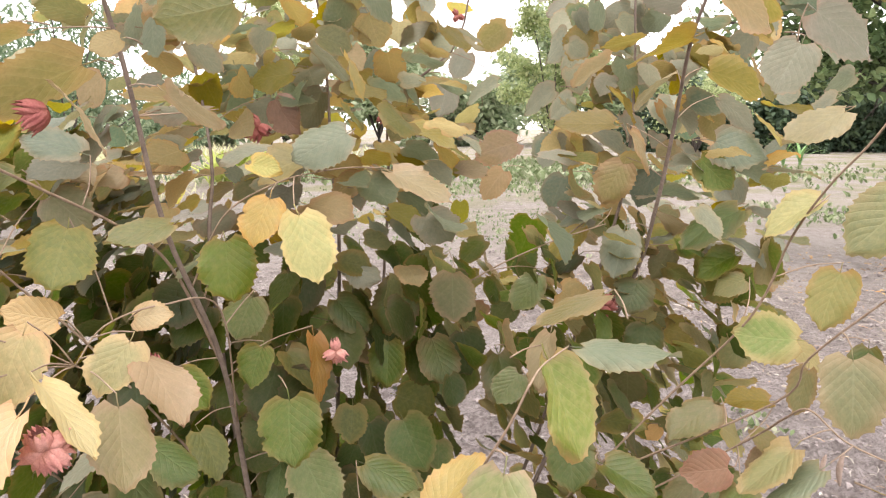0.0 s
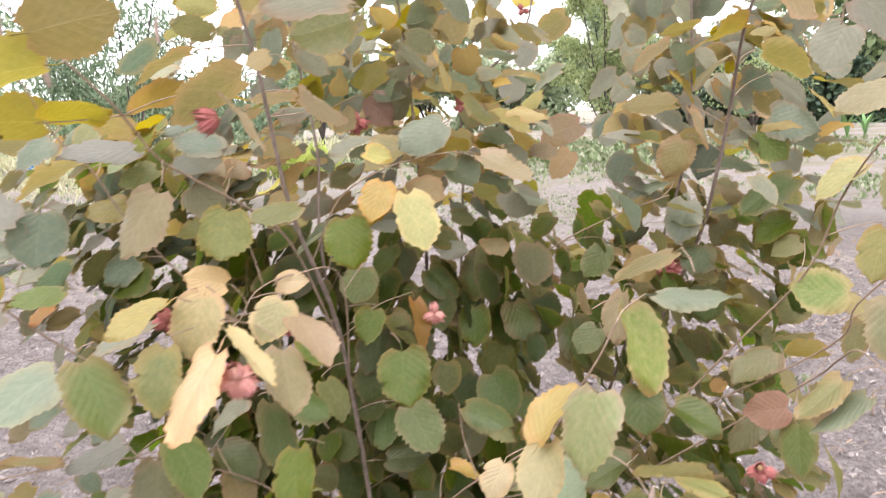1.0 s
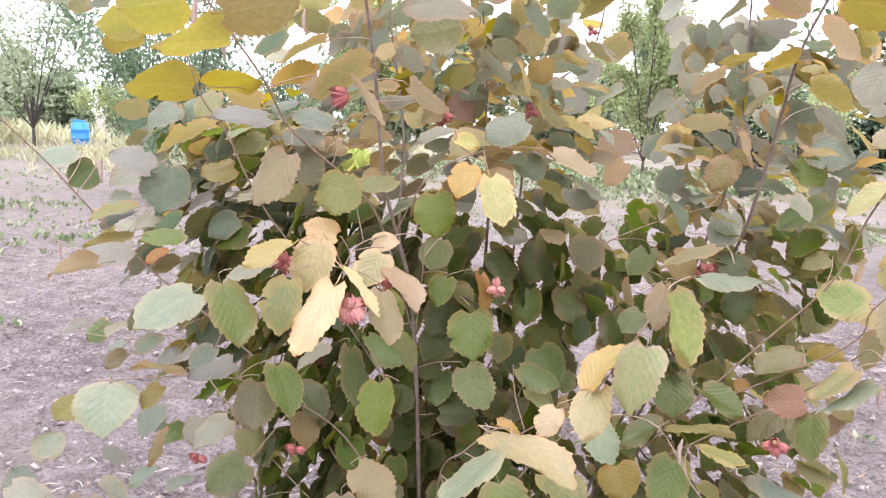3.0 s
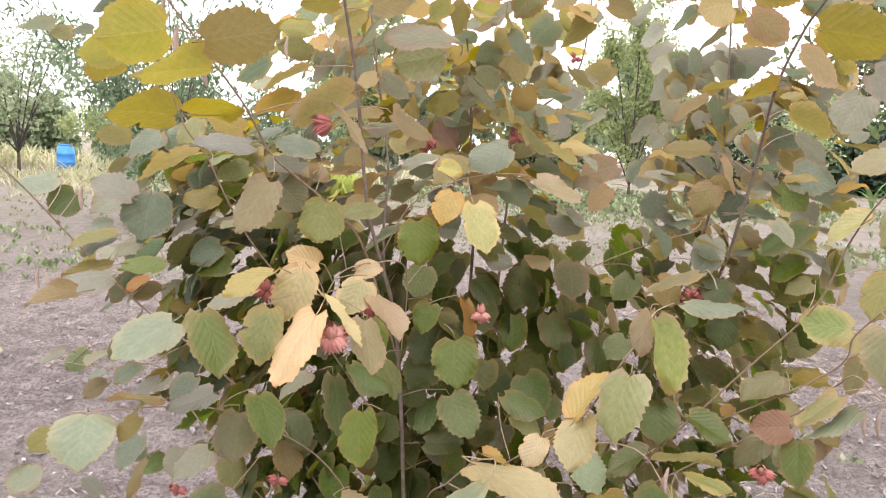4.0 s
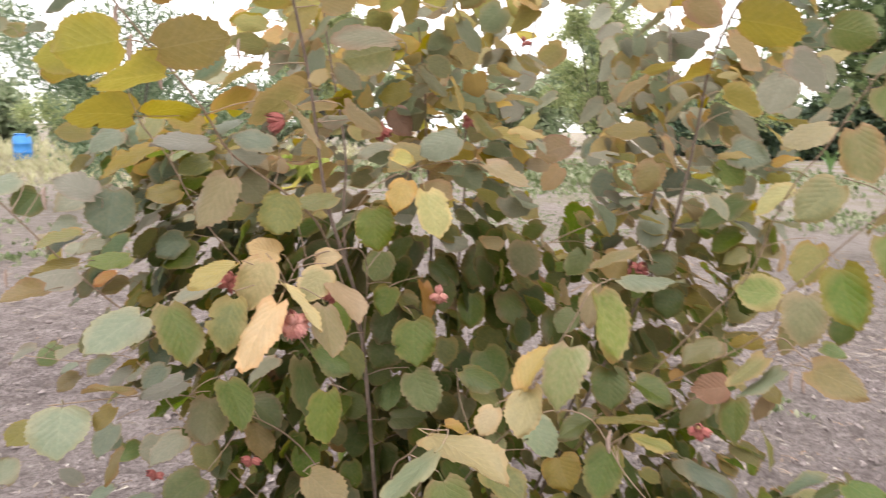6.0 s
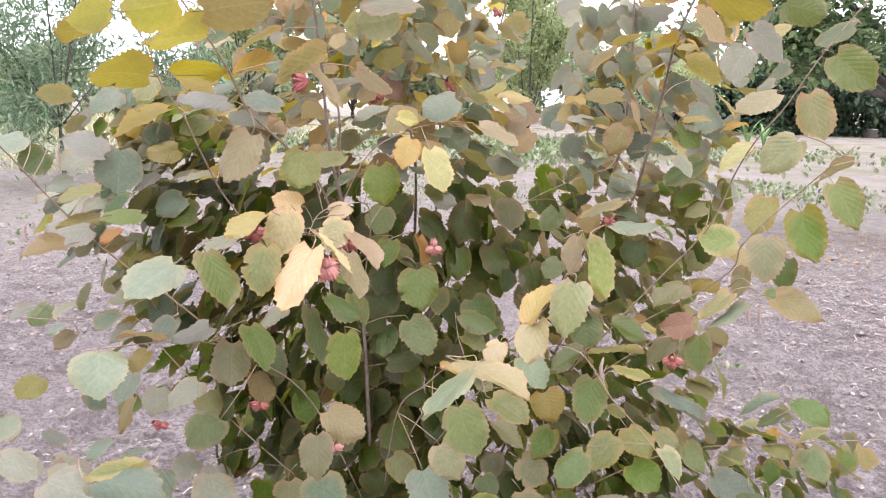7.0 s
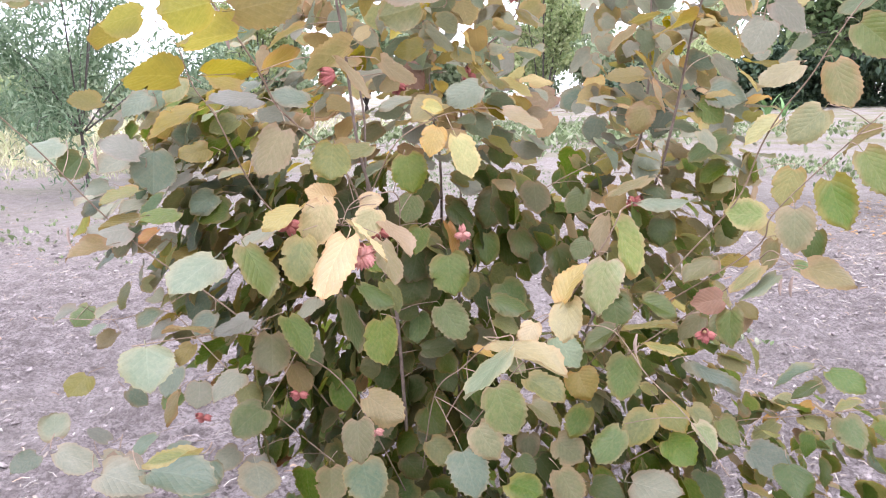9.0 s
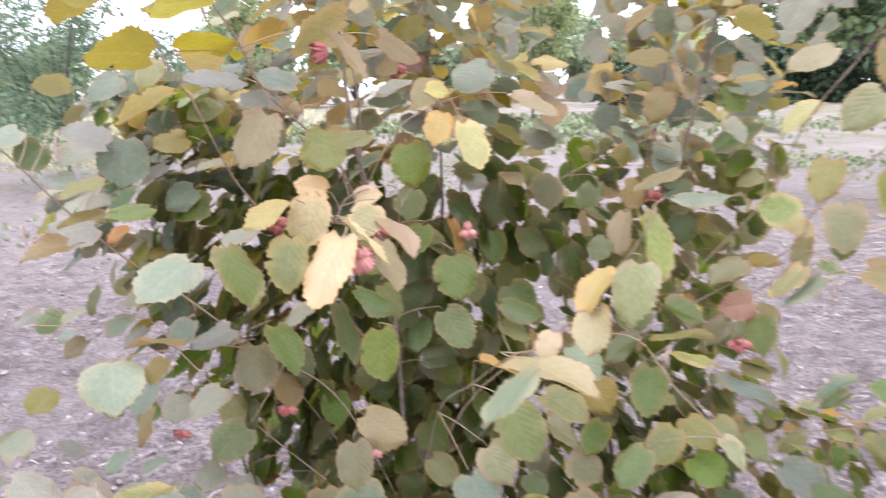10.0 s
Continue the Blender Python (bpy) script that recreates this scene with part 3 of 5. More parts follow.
# leaves that stand out one by one, set and sized by the camera's view
leaf("mustard", (-0.509, 0.447, 1.553), 0.077, 0.068, -59, 73, 77)
leaf("mustard", (-0.695, 0.691, 1.566), 0.076, 0.052, -25, 57, 118)
leaf("mustardolive", (-0.801, 0.871, 1.553), 0.074, 0.059, -14, 55, 128)
leaf("mustard", (-0.497, 0.523, 1.551), 0.096, 0.065, 48, -75, -125)
leaf("mustard", (-0.504, 0.554, 1.523), 0.103, 0.061, -10, 40, 131)
leaf("mustard", (-0.687, 0.820, 1.469), 0.118, 0.085, 8, 44, 145)
leaf("mustard", (-0.595, 0.684, 1.469), 0.084, 0.050, 18, -34, -92)
leaf("yellow", (-0.509, 0.731, 1.476), 0.079, 0.047, 36, -34, -76)
leaf("mustard", (-1.103, 1.411, 1.426), 0.084, 0.065, 3, -48, 127)
leaf("teal", (-0.840, 1.065, 1.438), 0.078, 0.058, -36, -31, 154)
leaf("teal", (-0.878, 1.268, 1.451), 0.072, 0.052, -64, -42, -164)
leaf("sage", (-0.533, 0.769, 1.426), 0.096, 0.068, 1, -23, 132)
leaf("paleolive", (-0.785, 1.131, 1.474), 0.074, 0.051, -53, -21, 166)
leaf("mustard", (-0.682, 0.899, 1.408), 0.115, 0.057, -22, -14, 132)
leaf("yellow", (-0.589, 0.877, 1.451), 0.073, 0.054, 29, 40, 121)
leaf("buff", (-0.742, 1.352, 1.407), 0.055, 0.055, -66, 2, -168)
leaf("teal", (-0.788, 1.220, 1.334), 0.069, 0.058, 31, -75, 97)
leaf("mustardolive", (-0.731, 1.096, 1.314), 0.075, 0.064, -12, -41, 140)
leaf("brown", (-0.481, 0.714, 1.371), 0.096, 0.069, -57, -16, 161)
leaf("olive", (-0.562, 1.003, 1.349), 0.071, 0.065, -56, 41, -144)
leaf("tan", (-0.491, 1.084, 1.377), 0.076, 0.051, -9, -43, 134)
leaf("sage", (-0.810, 0.898, 1.317), 0.081, 0.065, 32, -36, 84)
leaf("sage", (-0.864, 0.979, 1.311), 0.076, 0.061, -25, -36, 150)
leaf("teal", (-0.794, 0.938, 1.323), 0.099, 0.087, -60, -9, -154)
leaf("dark", (-0.937, 0.921, 1.317), 0.058, 0.057, -70, -47, -158)
leaf("pale", (-0.972, 0.919, 1.347), 0.072, 0.073, -14, -26, 146)
leaf("pale", (-0.968, 1.100, 1.232), 0.070, 0.051, -22, -23, 155)
leaf("pale", (-1.080, 1.081, 1.651), 0.070, 0.046, -2, 25, 137)
leaf("olive", (-1.273, 1.437, 1.696), 0.056, 0.045, -25, 48, 122)
leaf("pale", (-1.156, 1.339, 1.682), 0.056, 0.039, -4, 34, 142)
leaf("teal", (-0.916, 1.060, 1.714), 0.073, 0.041, -38, 38, 112)
leaf("mustardolive", (-0.566, 0.572, 1.636), 0.075, 0.052, 2, -30, -75)
leaf("mustardolive", (-0.479, 0.732, 1.673), 0.082, 0.052, -5, -38, -82)
leaf("mustard", (-1.063, 1.310, 1.802), 0.057, 0.038, -67, 50, 62)
leaf("teal", (-0.550, 0.908, 1.576), 0.073, 0.046, -36, 34, 98)
leaf("mustard", (-0.580, 1.221, 1.692), 0.070, 0.051, -4, 28, 117)
leaf("paleolive", (-0.539, 1.105, 1.614), 0.074, 0.058, 15, 35, 140)
leaf("mustardolive", (-0.443, 0.774, 1.549), 0.081, 0.045, -23, 20, 112)
leaf("pale", (-0.630, 1.203, 1.463), 0.069, 0.045, -20, -22, 134)
leaf("teal", (-0.465, 0.907, 1.416), 0.078, 0.053, 28, -37, 79)
leaf("olive", (-0.652, 1.069, 1.379), 0.072, 0.050, -24, -37, 148)
leaf("dark", (-0.758, 1.318, 1.333), 0.058, 0.046, -63, -49, -179)
leaf("olive", (-0.394, 0.729, 1.343), 0.070, 0.066, -59, -9, -169)
leaf("orange", (-0.671, 1.348, 1.360), 0.058, 0.035, -9, -18, 129)
leaf("sage", (-0.954, 1.299, 1.279), 0.068, 0.045, 18, -31, 121)
leaf("sage", (-0.806, 1.248, 1.249), 0.071, 0.052, 12, -19, 126)
leaf("mustardolive", (-0.461, 1.034, 1.704), 0.077, 0.057, -6, 40, 114)
leaf("tan", (-0.343, 0.796, 1.654), 0.067, 0.049, 38, -62, -127)
leaf("tan", (-0.375, 0.948, 1.684), 0.080, 0.041, -19, 11, 115)
leaf("mustardolive", (-0.277, 0.730, 1.704), 0.077, 0.061, -36, -42, -62)
leaf("orange", (-0.200, 1.080, 1.776), 0.078, 0.064, -91, 54, 163)
leaf("mustardolive", (-0.234, 1.279, 1.759), 0.076, 0.051, -79, 20, 45)
leaf("olive", (-0.080, 1.075, 1.750), 0.072, 0.060, -93, -34, -163)
leaf("tan", (0.024, 1.484, 1.842), 0.077, 0.053, -52, 43, 55)
leaf("tan", (-0.043, 1.531, 1.799), 0.072, 0.035, -95, 1, 111)
leaf("mustard", (0.045, 1.262, 1.724), 0.087, 0.060, -48, 30, 60)
leaf("tan", (-0.183, 1.546, 1.783), 0.064, 0.042, -98, -52, -150)
leaf("sage", (-0.202, 0.640, 1.578), 0.096, 0.059, 8, 21, 120)
leaf("olive", (-0.232, 0.820, 1.587), 0.090, 0.064, -49, 74, 66)
leaf("cream", (-0.321, 0.725, 1.537), 0.032, 0.024, -39, 58, 76)
leaf("sage", (-0.382, 1.089, 1.576), 0.071, 0.052, -46, -38, -57)
leaf("mustardolive", (-0.355, 0.711, 1.510), 0.102, 0.075, -30, 39, 97)
leaf("mustardolive", (-0.490, 1.303, 1.645), 0.072, 0.042, -30, 34, 107)
leaf("tan", (-0.376, 0.696, 1.487), 0.088, 0.040, -46, -26, -80)
leaf("tan", (-0.367, 0.993, 1.489), 0.075, 0.050, 4, 22, 119)
leaf("tan", (-0.308, 0.804, 1.487), 0.076, 0.061, -37, -34, -74)
leaf("sage", (-0.310, 0.951, 1.472), 0.079, 0.044, -1, 26, 114)
leaf("teal", (-0.268, 1.300, 1.555), 0.078, 0.054, -25, 35, 94)
leaf("rust", (-0.272, 1.175, 1.493), 0.076, 0.055, -72, 40, -179)
leaf("olive", (-0.215, 1.312, 1.513), 0.079, 0.059, -82, 33, 44)
leaf("mustard", (-0.132, 1.414, 1.545), 0.081, 0.055, -33, 39, 78)
leaf("mustard", (-0.038, 1.562, 1.541), 0.086, 0.061, -52, 51, 64)
leaf("brown", (-0.198, 1.541, 1.539), 0.045, 0.038, -88, -48, -164)
leaf("pale", (-0.118, 0.903, 1.441), 0.079, 0.062, -37, -48, 142)
leaf("buff", (-0.231, 0.859, 1.405), 0.041, 0.033, -15, 50, -115)
leaf("sage", (-0.258, 1.067, 1.415), 0.077, 0.043, -8, -26, 114)
leaf("mustard", (-0.217, 1.436, 1.451), 0.062, 0.041, -64, -9, 139)
leaf("tan", (-0.128, 1.320, 1.654), 0.065, 0.066, -80, 21, 173)
leaf("orangetan", (-0.165, 1.627, 1.673), 0.076, 0.050, -24, 46, 86)
leaf("olive", (-0.004, 1.809, 1.664), 0.080, 0.072, -80, -26, -178)
leaf("sage", (0.073, 1.812, 1.634), 0.075, 0.061, -87, -27, 179)
leaf("mustardolive", (0.193, 2.021, 1.726), 0.103, 0.079, -94, -51, -172)
leaf("sage", (-0.218, 1.245, 1.581), 0.087, 0.061, -39, -26, -82)
leaf("pale", (-0.131, 1.636, 1.609), 0.060, 0.039, -65, 44, 53)
leaf("sage", (0.021, 1.632, 1.552), 0.086, 0.066, -80, -16, -179)
leaf("tan", (-0.049, 1.190, 1.448), 0.091, 0.060, -15, 22, -118)
leaf("mustard", (-0.036, 1.525, 1.488), 0.079, 0.050, -16, 25, 95)
leaf("brown", (0.200, 1.774, 1.409), 0.112, 0.092, -25, -52, 124)
leaf("tan", (-0.064, 0.956, 1.387), 0.100, 0.065, -22, 13, -123)
leaf("orangetan", (0.140, 1.483, 1.355), 0.076, 0.053, -70, -33, 170)
leaf("sage", (-0.074, 1.492, 1.361), 0.070, 0.050, -42, -26, 126)
leaf("brown", (-0.146, 1.317, 1.356), 0.070, 0.054, -36, -39, 142)
leaf("orangetan", (-0.205, 0.838, 1.363), 0.064, 0.049, -66, -15, 179)
leaf("buff", (-0.169, 0.830, 1.344), 0.088, 0.068, -57, 3, -142)
leaf("paleolive", (-0.344, 1.358, 1.345), 0.070, 0.055, -38, -41, 149)
leaf("olive", (-0.340, 0.867, 1.328), 0.080, 0.056, -14, -21, 127)
leaf("pale", (-0.463, 1.482, 1.380), 0.070, 0.059, -49, 4, -113)
leaf("mustardolive", (-0.440, 1.480, 1.326), 0.065, 0.046, -25, -26, 133)
leaf("tan", (-0.362, 1.381, 1.282), 0.068, 0.053, -27, -23, 123)
leaf("green", (-0.267, 0.856, 1.308), 0.076, 0.068, -67, 6, -168)
leaf("pale", (-0.063, 1.489, 1.269), 0.054, 0.038, -34, -35, 126)
leaf("dark", (-0.024, 1.323, 1.317), 0.090, 0.073, -67, 4, 152)
leaf("mustard", (0.052, 1.628, 1.274), 0.054, 0.041, -70, -2, -178)
leaf("tan", (0.100, 1.723, 1.979), 0.065, 0.049, -81, -2, -52)
leaf("mustard", (0.124, 1.703, 1.890), 0.041, 0.031, -58, 43, 43)
leaf("mustardolive", (0.109, 1.512, 1.812), 0.076, 0.053, -34, -51, -77)
leaf("sage", (-0.129, 1.476, 1.791), 0.072, 0.053, -41, 35, 76)
leaf("olive", (-0.090, 1.616, 1.752), 0.056, 0.037, -50, 44, 64)
leaf("orangetan", (-0.133, 1.608, 1.729), 0.056, 0.044, -36, 32, 78)
leaf("mustard", (-0.043, 1.692, 1.730), 0.065, 0.044, -65, 22, 53)
leaf("sage", (-0.002, 1.478, 1.651), 0.089, 0.064, -24, 26, 87)
leaf("yellow", (-0.322, 1.393, 1.591), 0.034, 0.022, -67, 32, 55)
leaf("brown", (-0.209, 1.602, 1.649), 0.042, 0.033, -93, -38, -158)
leaf("sage", (0.136, 1.633, 1.548), 0.089, 0.064, -32, 33, 82)
leaf("tan", (0.102, 1.802, 1.495), 0.079, 0.052, -48, 45, 65)
leaf("sage", (0.247, 1.290, 1.831), 0.073, 0.057, -57, 32, 49)
leaf("olive", (0.310, 1.305, 1.812), 0.077, 0.057, -17, 28, 86)
leaf("orangetan", (0.304, 1.145, 1.745), 0.070, 0.079, -105, -71, -146)
leaf("mustardolive", (0.283, 0.926, 1.725), 0.080, 0.069, 0, -69, -122)
leaf("brown", (0.384, 1.278, 1.751), 0.101, 0.068, -59, -47, -71)
leaf("mustard", (0.320, 0.751, 1.628), 0.107, 0.077, -24, -55, -114)
leaf("orange", (0.345, 0.620, 1.670), 0.059, 0.031, -6, 9, 80)
leaf("pale", (0.469, 0.900, 1.759), 0.061, 0.033, -27, 14, 75)
leaf("mustardolive", (0.537, 0.906, 1.778), 0.064, 0.050, -12, 33, 64)
leaf("tan", (0.593, 1.195, 1.772), 0.055, 0.039, -15, 34, 72)
leaf("mustardolive", (0.594, 1.431, 1.824), 0.061, 0.046, -36, 43, 56)
leaf("tan", (0.364, 0.929, 1.624), 0.088, 0.049, -49, -38, -88)
leaf("mustard", (0.370, 1.038, 1.577), 0.101, 0.054, -23, 18, 75)
leaf("mustardolive", (0.430, 1.120, 1.535), 0.098, 0.060, -32, -53, -107)
leaf("sage", (0.452, 0.858, 1.585), 0.094, 0.058, -61, -45, -88)
leaf("sage", (0.478, 0.937, 1.556), 0.070, 0.064, -80, -22, 163)
leaf("pale", (0.875, 1.485, 1.555), 0.070, 0.052, -47, 52, 45)
leaf("tan", (0.659, 1.134, 1.473), 0.104, 0.083, -28, -26, 92)
leaf("sage", (0.754, 1.334, 1.502), 0.075, 0.058, -42, 38, 59)
leaf("teal", (0.519, 1.303, 1.422), 0.098, 0.080, -27, 54, -148)
leaf("sage", (0.486, 1.215, 1.494), 0.081, 0.050, -43, -35, -95)
leaf("mustard", (0.261, 1.045, 1.453), 0.088, 0.058, 1, -32, 90)
leaf("olive", (0.385, 1.541, 1.566), 0.082, 0.066, -79, -31, 176)
leaf("teal", (0.380, 2.117, 1.412), 0.109, 0.086, -78, -60, 166)
leaf("teal", (0.259, 1.426, 1.348), 0.074, 0.066, -71, -17, 157)
leaf("sage", (0.305, 1.796, 1.808), 0.087, 0.057, -52, 48, 53)
leaf("sage", (0.402, 2.102, 1.794), 0.094, 0.066, -48, 70, 43)
leaf("sage", (0.291, 1.607, 1.655), 0.090, 0.062, -69, 37, 49)
leaf("sage", (0.341, 1.673, 1.626), 0.084, 0.062, -65, 40, 43)
leaf("tan", (0.308, 1.277, 1.568), 0.084, 0.072, -37, 26, 76)
leaf("sage", (0.247, 1.500, 1.526), 0.090, 0.062, -44, 43, 67)
leaf("sage", (0.325, 1.706, 1.521), 0.081, 0.058, -74, 49, 32)
leaf("brown", (0.325, 1.216, 1.385), 0.078, 0.065, -69, -25, 159)
leaf("teal", (0.428, 1.366, 1.362), 0.080, 0.061, -74, -21, 161)
leaf("green", (0.493, 1.307, 1.389), 0.081, 0.061, -68, 47, 166)
leaf("tan", (0.336, 1.221, 1.443), 0.086, 0.039, -51, -5, -132)
leaf("orangetan", (0.513, 1.645, 1.504), 0.077, 0.049, -62, -21, -87)
leaf("mustard", (0.631, 1.609, 1.495), 0.065, 0.048, -68, 43, 29)
leaf("tan", (0.376, 1.146, 1.531), 0.081, 0.039, -37, 23, 79)
leaf("mustard", (0.543, 1.563, 1.559), 0.049, 0.039, -66, 32, 31)
leaf("mustard", (0.703, 1.421, 1.363), 0.071, 0.044, -27, -16, 91)
leaf("pale", (0.797, 1.621, 1.416), 0.063, 0.046, -54, -16, 117)
leaf("sage", (0.426, 1.593, 1.708), 0.075, 0.057, -80, 52, 11)
leaf("sage", (0.411, 1.215, 1.652), 0.078, 0.052, 19, 27, 98)
leaf("paleolive", (0.342, 1.309, 1.722), 0.081, 0.052, -34, 20, 81)
leaf("mustardolive", (0.365, 1.654, 1.841), 0.054, 0.042, -68, 30, 32)
leaf("mustard", (0.370, 1.290, 1.607), 0.078, 0.042, -14, 18, 78)
leaf("sage", (0.249, 1.708, 1.853), 0.078, 0.052, -39, 33, 71)
leaf("sage", (0.364, 1.469, 1.903), 0.069, 0.060, -21, 23, 75)
leaf("pale", (0.349, 1.617, 1.821), 0.078, 0.048, -42, 31, 71)
leaf("olive", (-0.767, 0.774, 1.264), 0.078, 0.056, -9, -7, 140)
leaf("sage", (-0.874, 1.077, 1.198), 0.073, 0.053, -11, -20, 141)
leaf("green", (-0.738, 0.877, 1.204), 0.079, 0.061, -8, -17, 133)
leaf("mustardolive", (-0.763, 0.753, 1.216), 0.081, 0.042, -5, -5, 144)
leaf("sage", (-0.834, 0.863, 1.175), 0.082, 0.080, 0, -33, 134)
leaf("brown", (-0.835, 0.761, 1.162), 0.078, 0.049, -3, -19, 146)
leaf("orange", (-0.820, 0.974, 1.150), 0.048, 0.035, -19, -20, 139)
leaf("mustardolive", (-0.872, 1.123, 1.095), 0.066, 0.047, -9, -23, 146)
leaf("sage", (-0.878, 1.254, 1.079), 0.064, 0.054, -19, -31, 150)
leaf("teal", (-0.725, 1.096, 1.207), 0.071, 0.059, -29, -40, 160)
leaf("tan", (-0.444, 0.628, 1.247), 0.079, 0.048, -18, -11, 137)
leaf("cream", (-0.396, 0.696, 1.252), 0.052, 0.039, 61, -66, 64)
leaf("buff", (-0.409, 0.657, 1.248), 0.080, 0.060, -62, -14, -176)
leaf("cream", (-0.359, 0.556, 1.206), 0.106, 0.085, -47, 4, 139)
leaf("pale", (-0.592, 0.621, 1.164), 0.098, 0.081, -24, -18, 150)
leaf("green", (-0.525, 0.571, 1.194), 0.095, 0.070, -54, -3, -126)
leaf("olive", (-0.437, 0.598, 1.200), 0.081, 0.057, -62, 0, 173)
leaf("brown", (-0.798, 1.144, 1.070), 0.067, 0.052, -15, -21, 135)
leaf("sage", (-0.495, 0.683, 1.204), 0.078, 0.045, -9, -4, 132)
leaf("mustard", (-0.694, 1.198, 1.046), 0.041, 0.029, -42, -42, 177)
leaf("sage", (-0.560, 0.688, 1.033), 0.074, 0.065, -9, -9, 135)
leaf("olive", (-0.531, 0.724, 0.989), 0.081, 0.066, -50, -6, -161)
leaf("green", (-0.495, 0.713, 1.026), 0.088, 0.064, -43, -7, -127)
leaf("brown", (-0.632, 0.657, 1.030), 0.075, 0.038, 8, 2, 127)
leaf("mustard", (-0.643, 0.616, 1.014), 0.043, 0.037, -37, -6, 157)
leaf("pale", (-0.715, 0.598, 1.019), 0.086, 0.084, -37, -2, -156)
leaf("mustard", (-0.983, 0.907, 0.842), 0.060, 0.055, -30, -26, 172)
leaf("teal", (-0.738, 0.784, 0.905), 0.066, 0.052, -43, 3, 162)
leaf("green", (-1.114, 1.219, 0.908), 0.065, 0.058, -41, -23, 171)
leaf("sage", (-1.077, 1.083, 0.944), 0.064, 0.035, -15, -7, 149)
leaf("pale", (-1.129, 1.323, 0.820), 0.048, 0.035, -11, -12, 140)
leaf("mustardolive", (-1.017, 1.141, 0.858), 0.059, 0.047, -18, -16, 155)
leaf("teal", (-0.834, 0.968, 0.969), 0.061, 0.050, -14, -15, 148)
leaf("sage", (-0.852, 1.073, 0.907), 0.061, 0.043, -21, -13, 141)
leaf("teal", (-0.702, 0.924, 0.970), 0.062, 0.050, -36, -21, 157)
leaf("dark", (-0.537, 0.951, 0.893), 0.084, 0.063, -33, 21, -123)
leaf("sage", (-0.468, 0.897, 1.005), 0.075, 0.050, -23, 4, 139)
leaf("rust", (-0.561, 1.242, 0.880), 0.067, 0.052, -54, -19, -178)
leaf("dark", (-0.405, 0.848, 1.019), 0.117, 0.086, -62, -18, -112)
leaf("sage", (-0.795, 1.057, 0.755), 0.065, 0.065, -54, -11, -168)
leaf("green", (-0.857, 1.103, 0.707), 0.061, 0.049, -14, -25, 156)
leaf("rust", (-0.797, 1.232, 0.681), 0.034, 0.032, -29, -46, 158)
leaf("olive", (-0.680, 1.039, 0.749), 0.064, 0.061, -42, 7, -150)
leaf("rust", (-0.611, 1.311, 0.669), 0.059, 0.044, -26, -11, 152)
leaf("buff", (-0.747, 1.220, 0.846), 0.064, 0.054, -46, 12, 155)
leaf("mustardolive", (-0.671, 1.186, 0.892), 0.064, 0.043, -31, 1, 138)
leaf("cream", (-0.357, 0.785, 1.228), 0.045, 0.035, 18, 53, -79)
leaf("buff", (-0.323, 0.697, 1.228), 0.064, 0.053, -59, -23, 178)
leaf("cream", (-0.357, 0.590, 1.223), 0.089, 0.045, -38, -15, -103)
leaf("orangetan", (-0.307, 0.698, 1.208), 0.083, 0.060, -41, -4, -119)
leaf("brown", (-0.308, 0.629, 1.184), 0.082, 0.064, -55, -16, -131)
leaf("green", (-0.375, 0.955, 1.098), 0.070, 0.051, -53, 36, -155)
leaf("green", (-0.259, 0.935, 1.216), 0.063, 0.057, -59, -18, -179)
leaf("green", (-0.243, 0.914, 1.149), 0.058, 0.047, -64, -10, 172)
leaf("dark", (-0.258, 1.337, 1.170), 0.067, 0.052, -68, -5, 173)
leaf("green", (-0.229, 1.408, 1.065), 0.057, 0.049, -49, -50, 169)
leaf("rust", (-0.186, 0.991, 1.141), 0.107, 0.050, -63, -24, -118)
leaf("brown", (-0.164, 1.153, 1.110), 0.077, 0.053, -39, 8, -127)
leaf("olive", (-0.235, 1.026, 1.106), 0.081, 0.052, -41, 0, -124)
leaf("green", (-0.085, 1.133, 1.088), 0.078, 0.061, -60, 1, 170)
leaf("dark", (-0.053, 1.147, 1.190), 0.099, 0.080, -65, -19, 166)
leaf("dark", (-0.173, 1.138, 1.161), 0.079, 0.058, -39, 24, -132)
leaf("dark", (-0.012, 1.129, 1.095), 0.090, 0.069, -46, 7, -154)
leaf("dark", (-0.033, 1.639, 0.855), 0.118, 0.096, -44, 21, -145)
leaf("green", (-0.049, 1.428, 0.914), 0.082, 0.067, -60, -14, 168)
leaf("green", (-0.190, 0.833, 1.107), 0.085, 0.077, -61, 7, -174)
leaf("green", (-0.272, 1.080, 1.010), 0.072, 0.055, -60, -13, 172)
leaf("green", (-0.203, 0.971, 0.956), 0.093, 0.073, -48, 22, -155)
leaf("green", (-0.258, 1.057, 0.914), 0.078, 0.064, -51, 12, 159)
leaf("green", (-0.368, 0.822, 1.053), 0.081, 0.052, -27, 13, -114)
leaf("olive", (-0.324, 0.879, 1.042), 0.070, 0.053, -49, 0, -124)
leaf("olive", (-0.398, 1.294, 0.812), 0.072, 0.053, -49, 32, -151)
leaf("green", (-0.320, 0.695, 1.020), 0.086, 0.068, -53, 22, 162)
leaf("dark", (-0.435, 1.309, 0.751), 0.073, 0.051, -37, 39, -132)
leaf("dark", (-0.250, 0.991, 0.847), 0.080, 0.061, 9, 27, -90)
leaf("dark", (-0.120, 1.522, 0.796), 0.059, 0.059, -48, -25, 158)
leaf("dark", (-0.098, 0.854, 1.008), 0.083, 0.053, -13, 19, -116)
leaf("olive", (-0.091, 1.111, 0.849), 0.070, 0.057, -49, -16, 167)
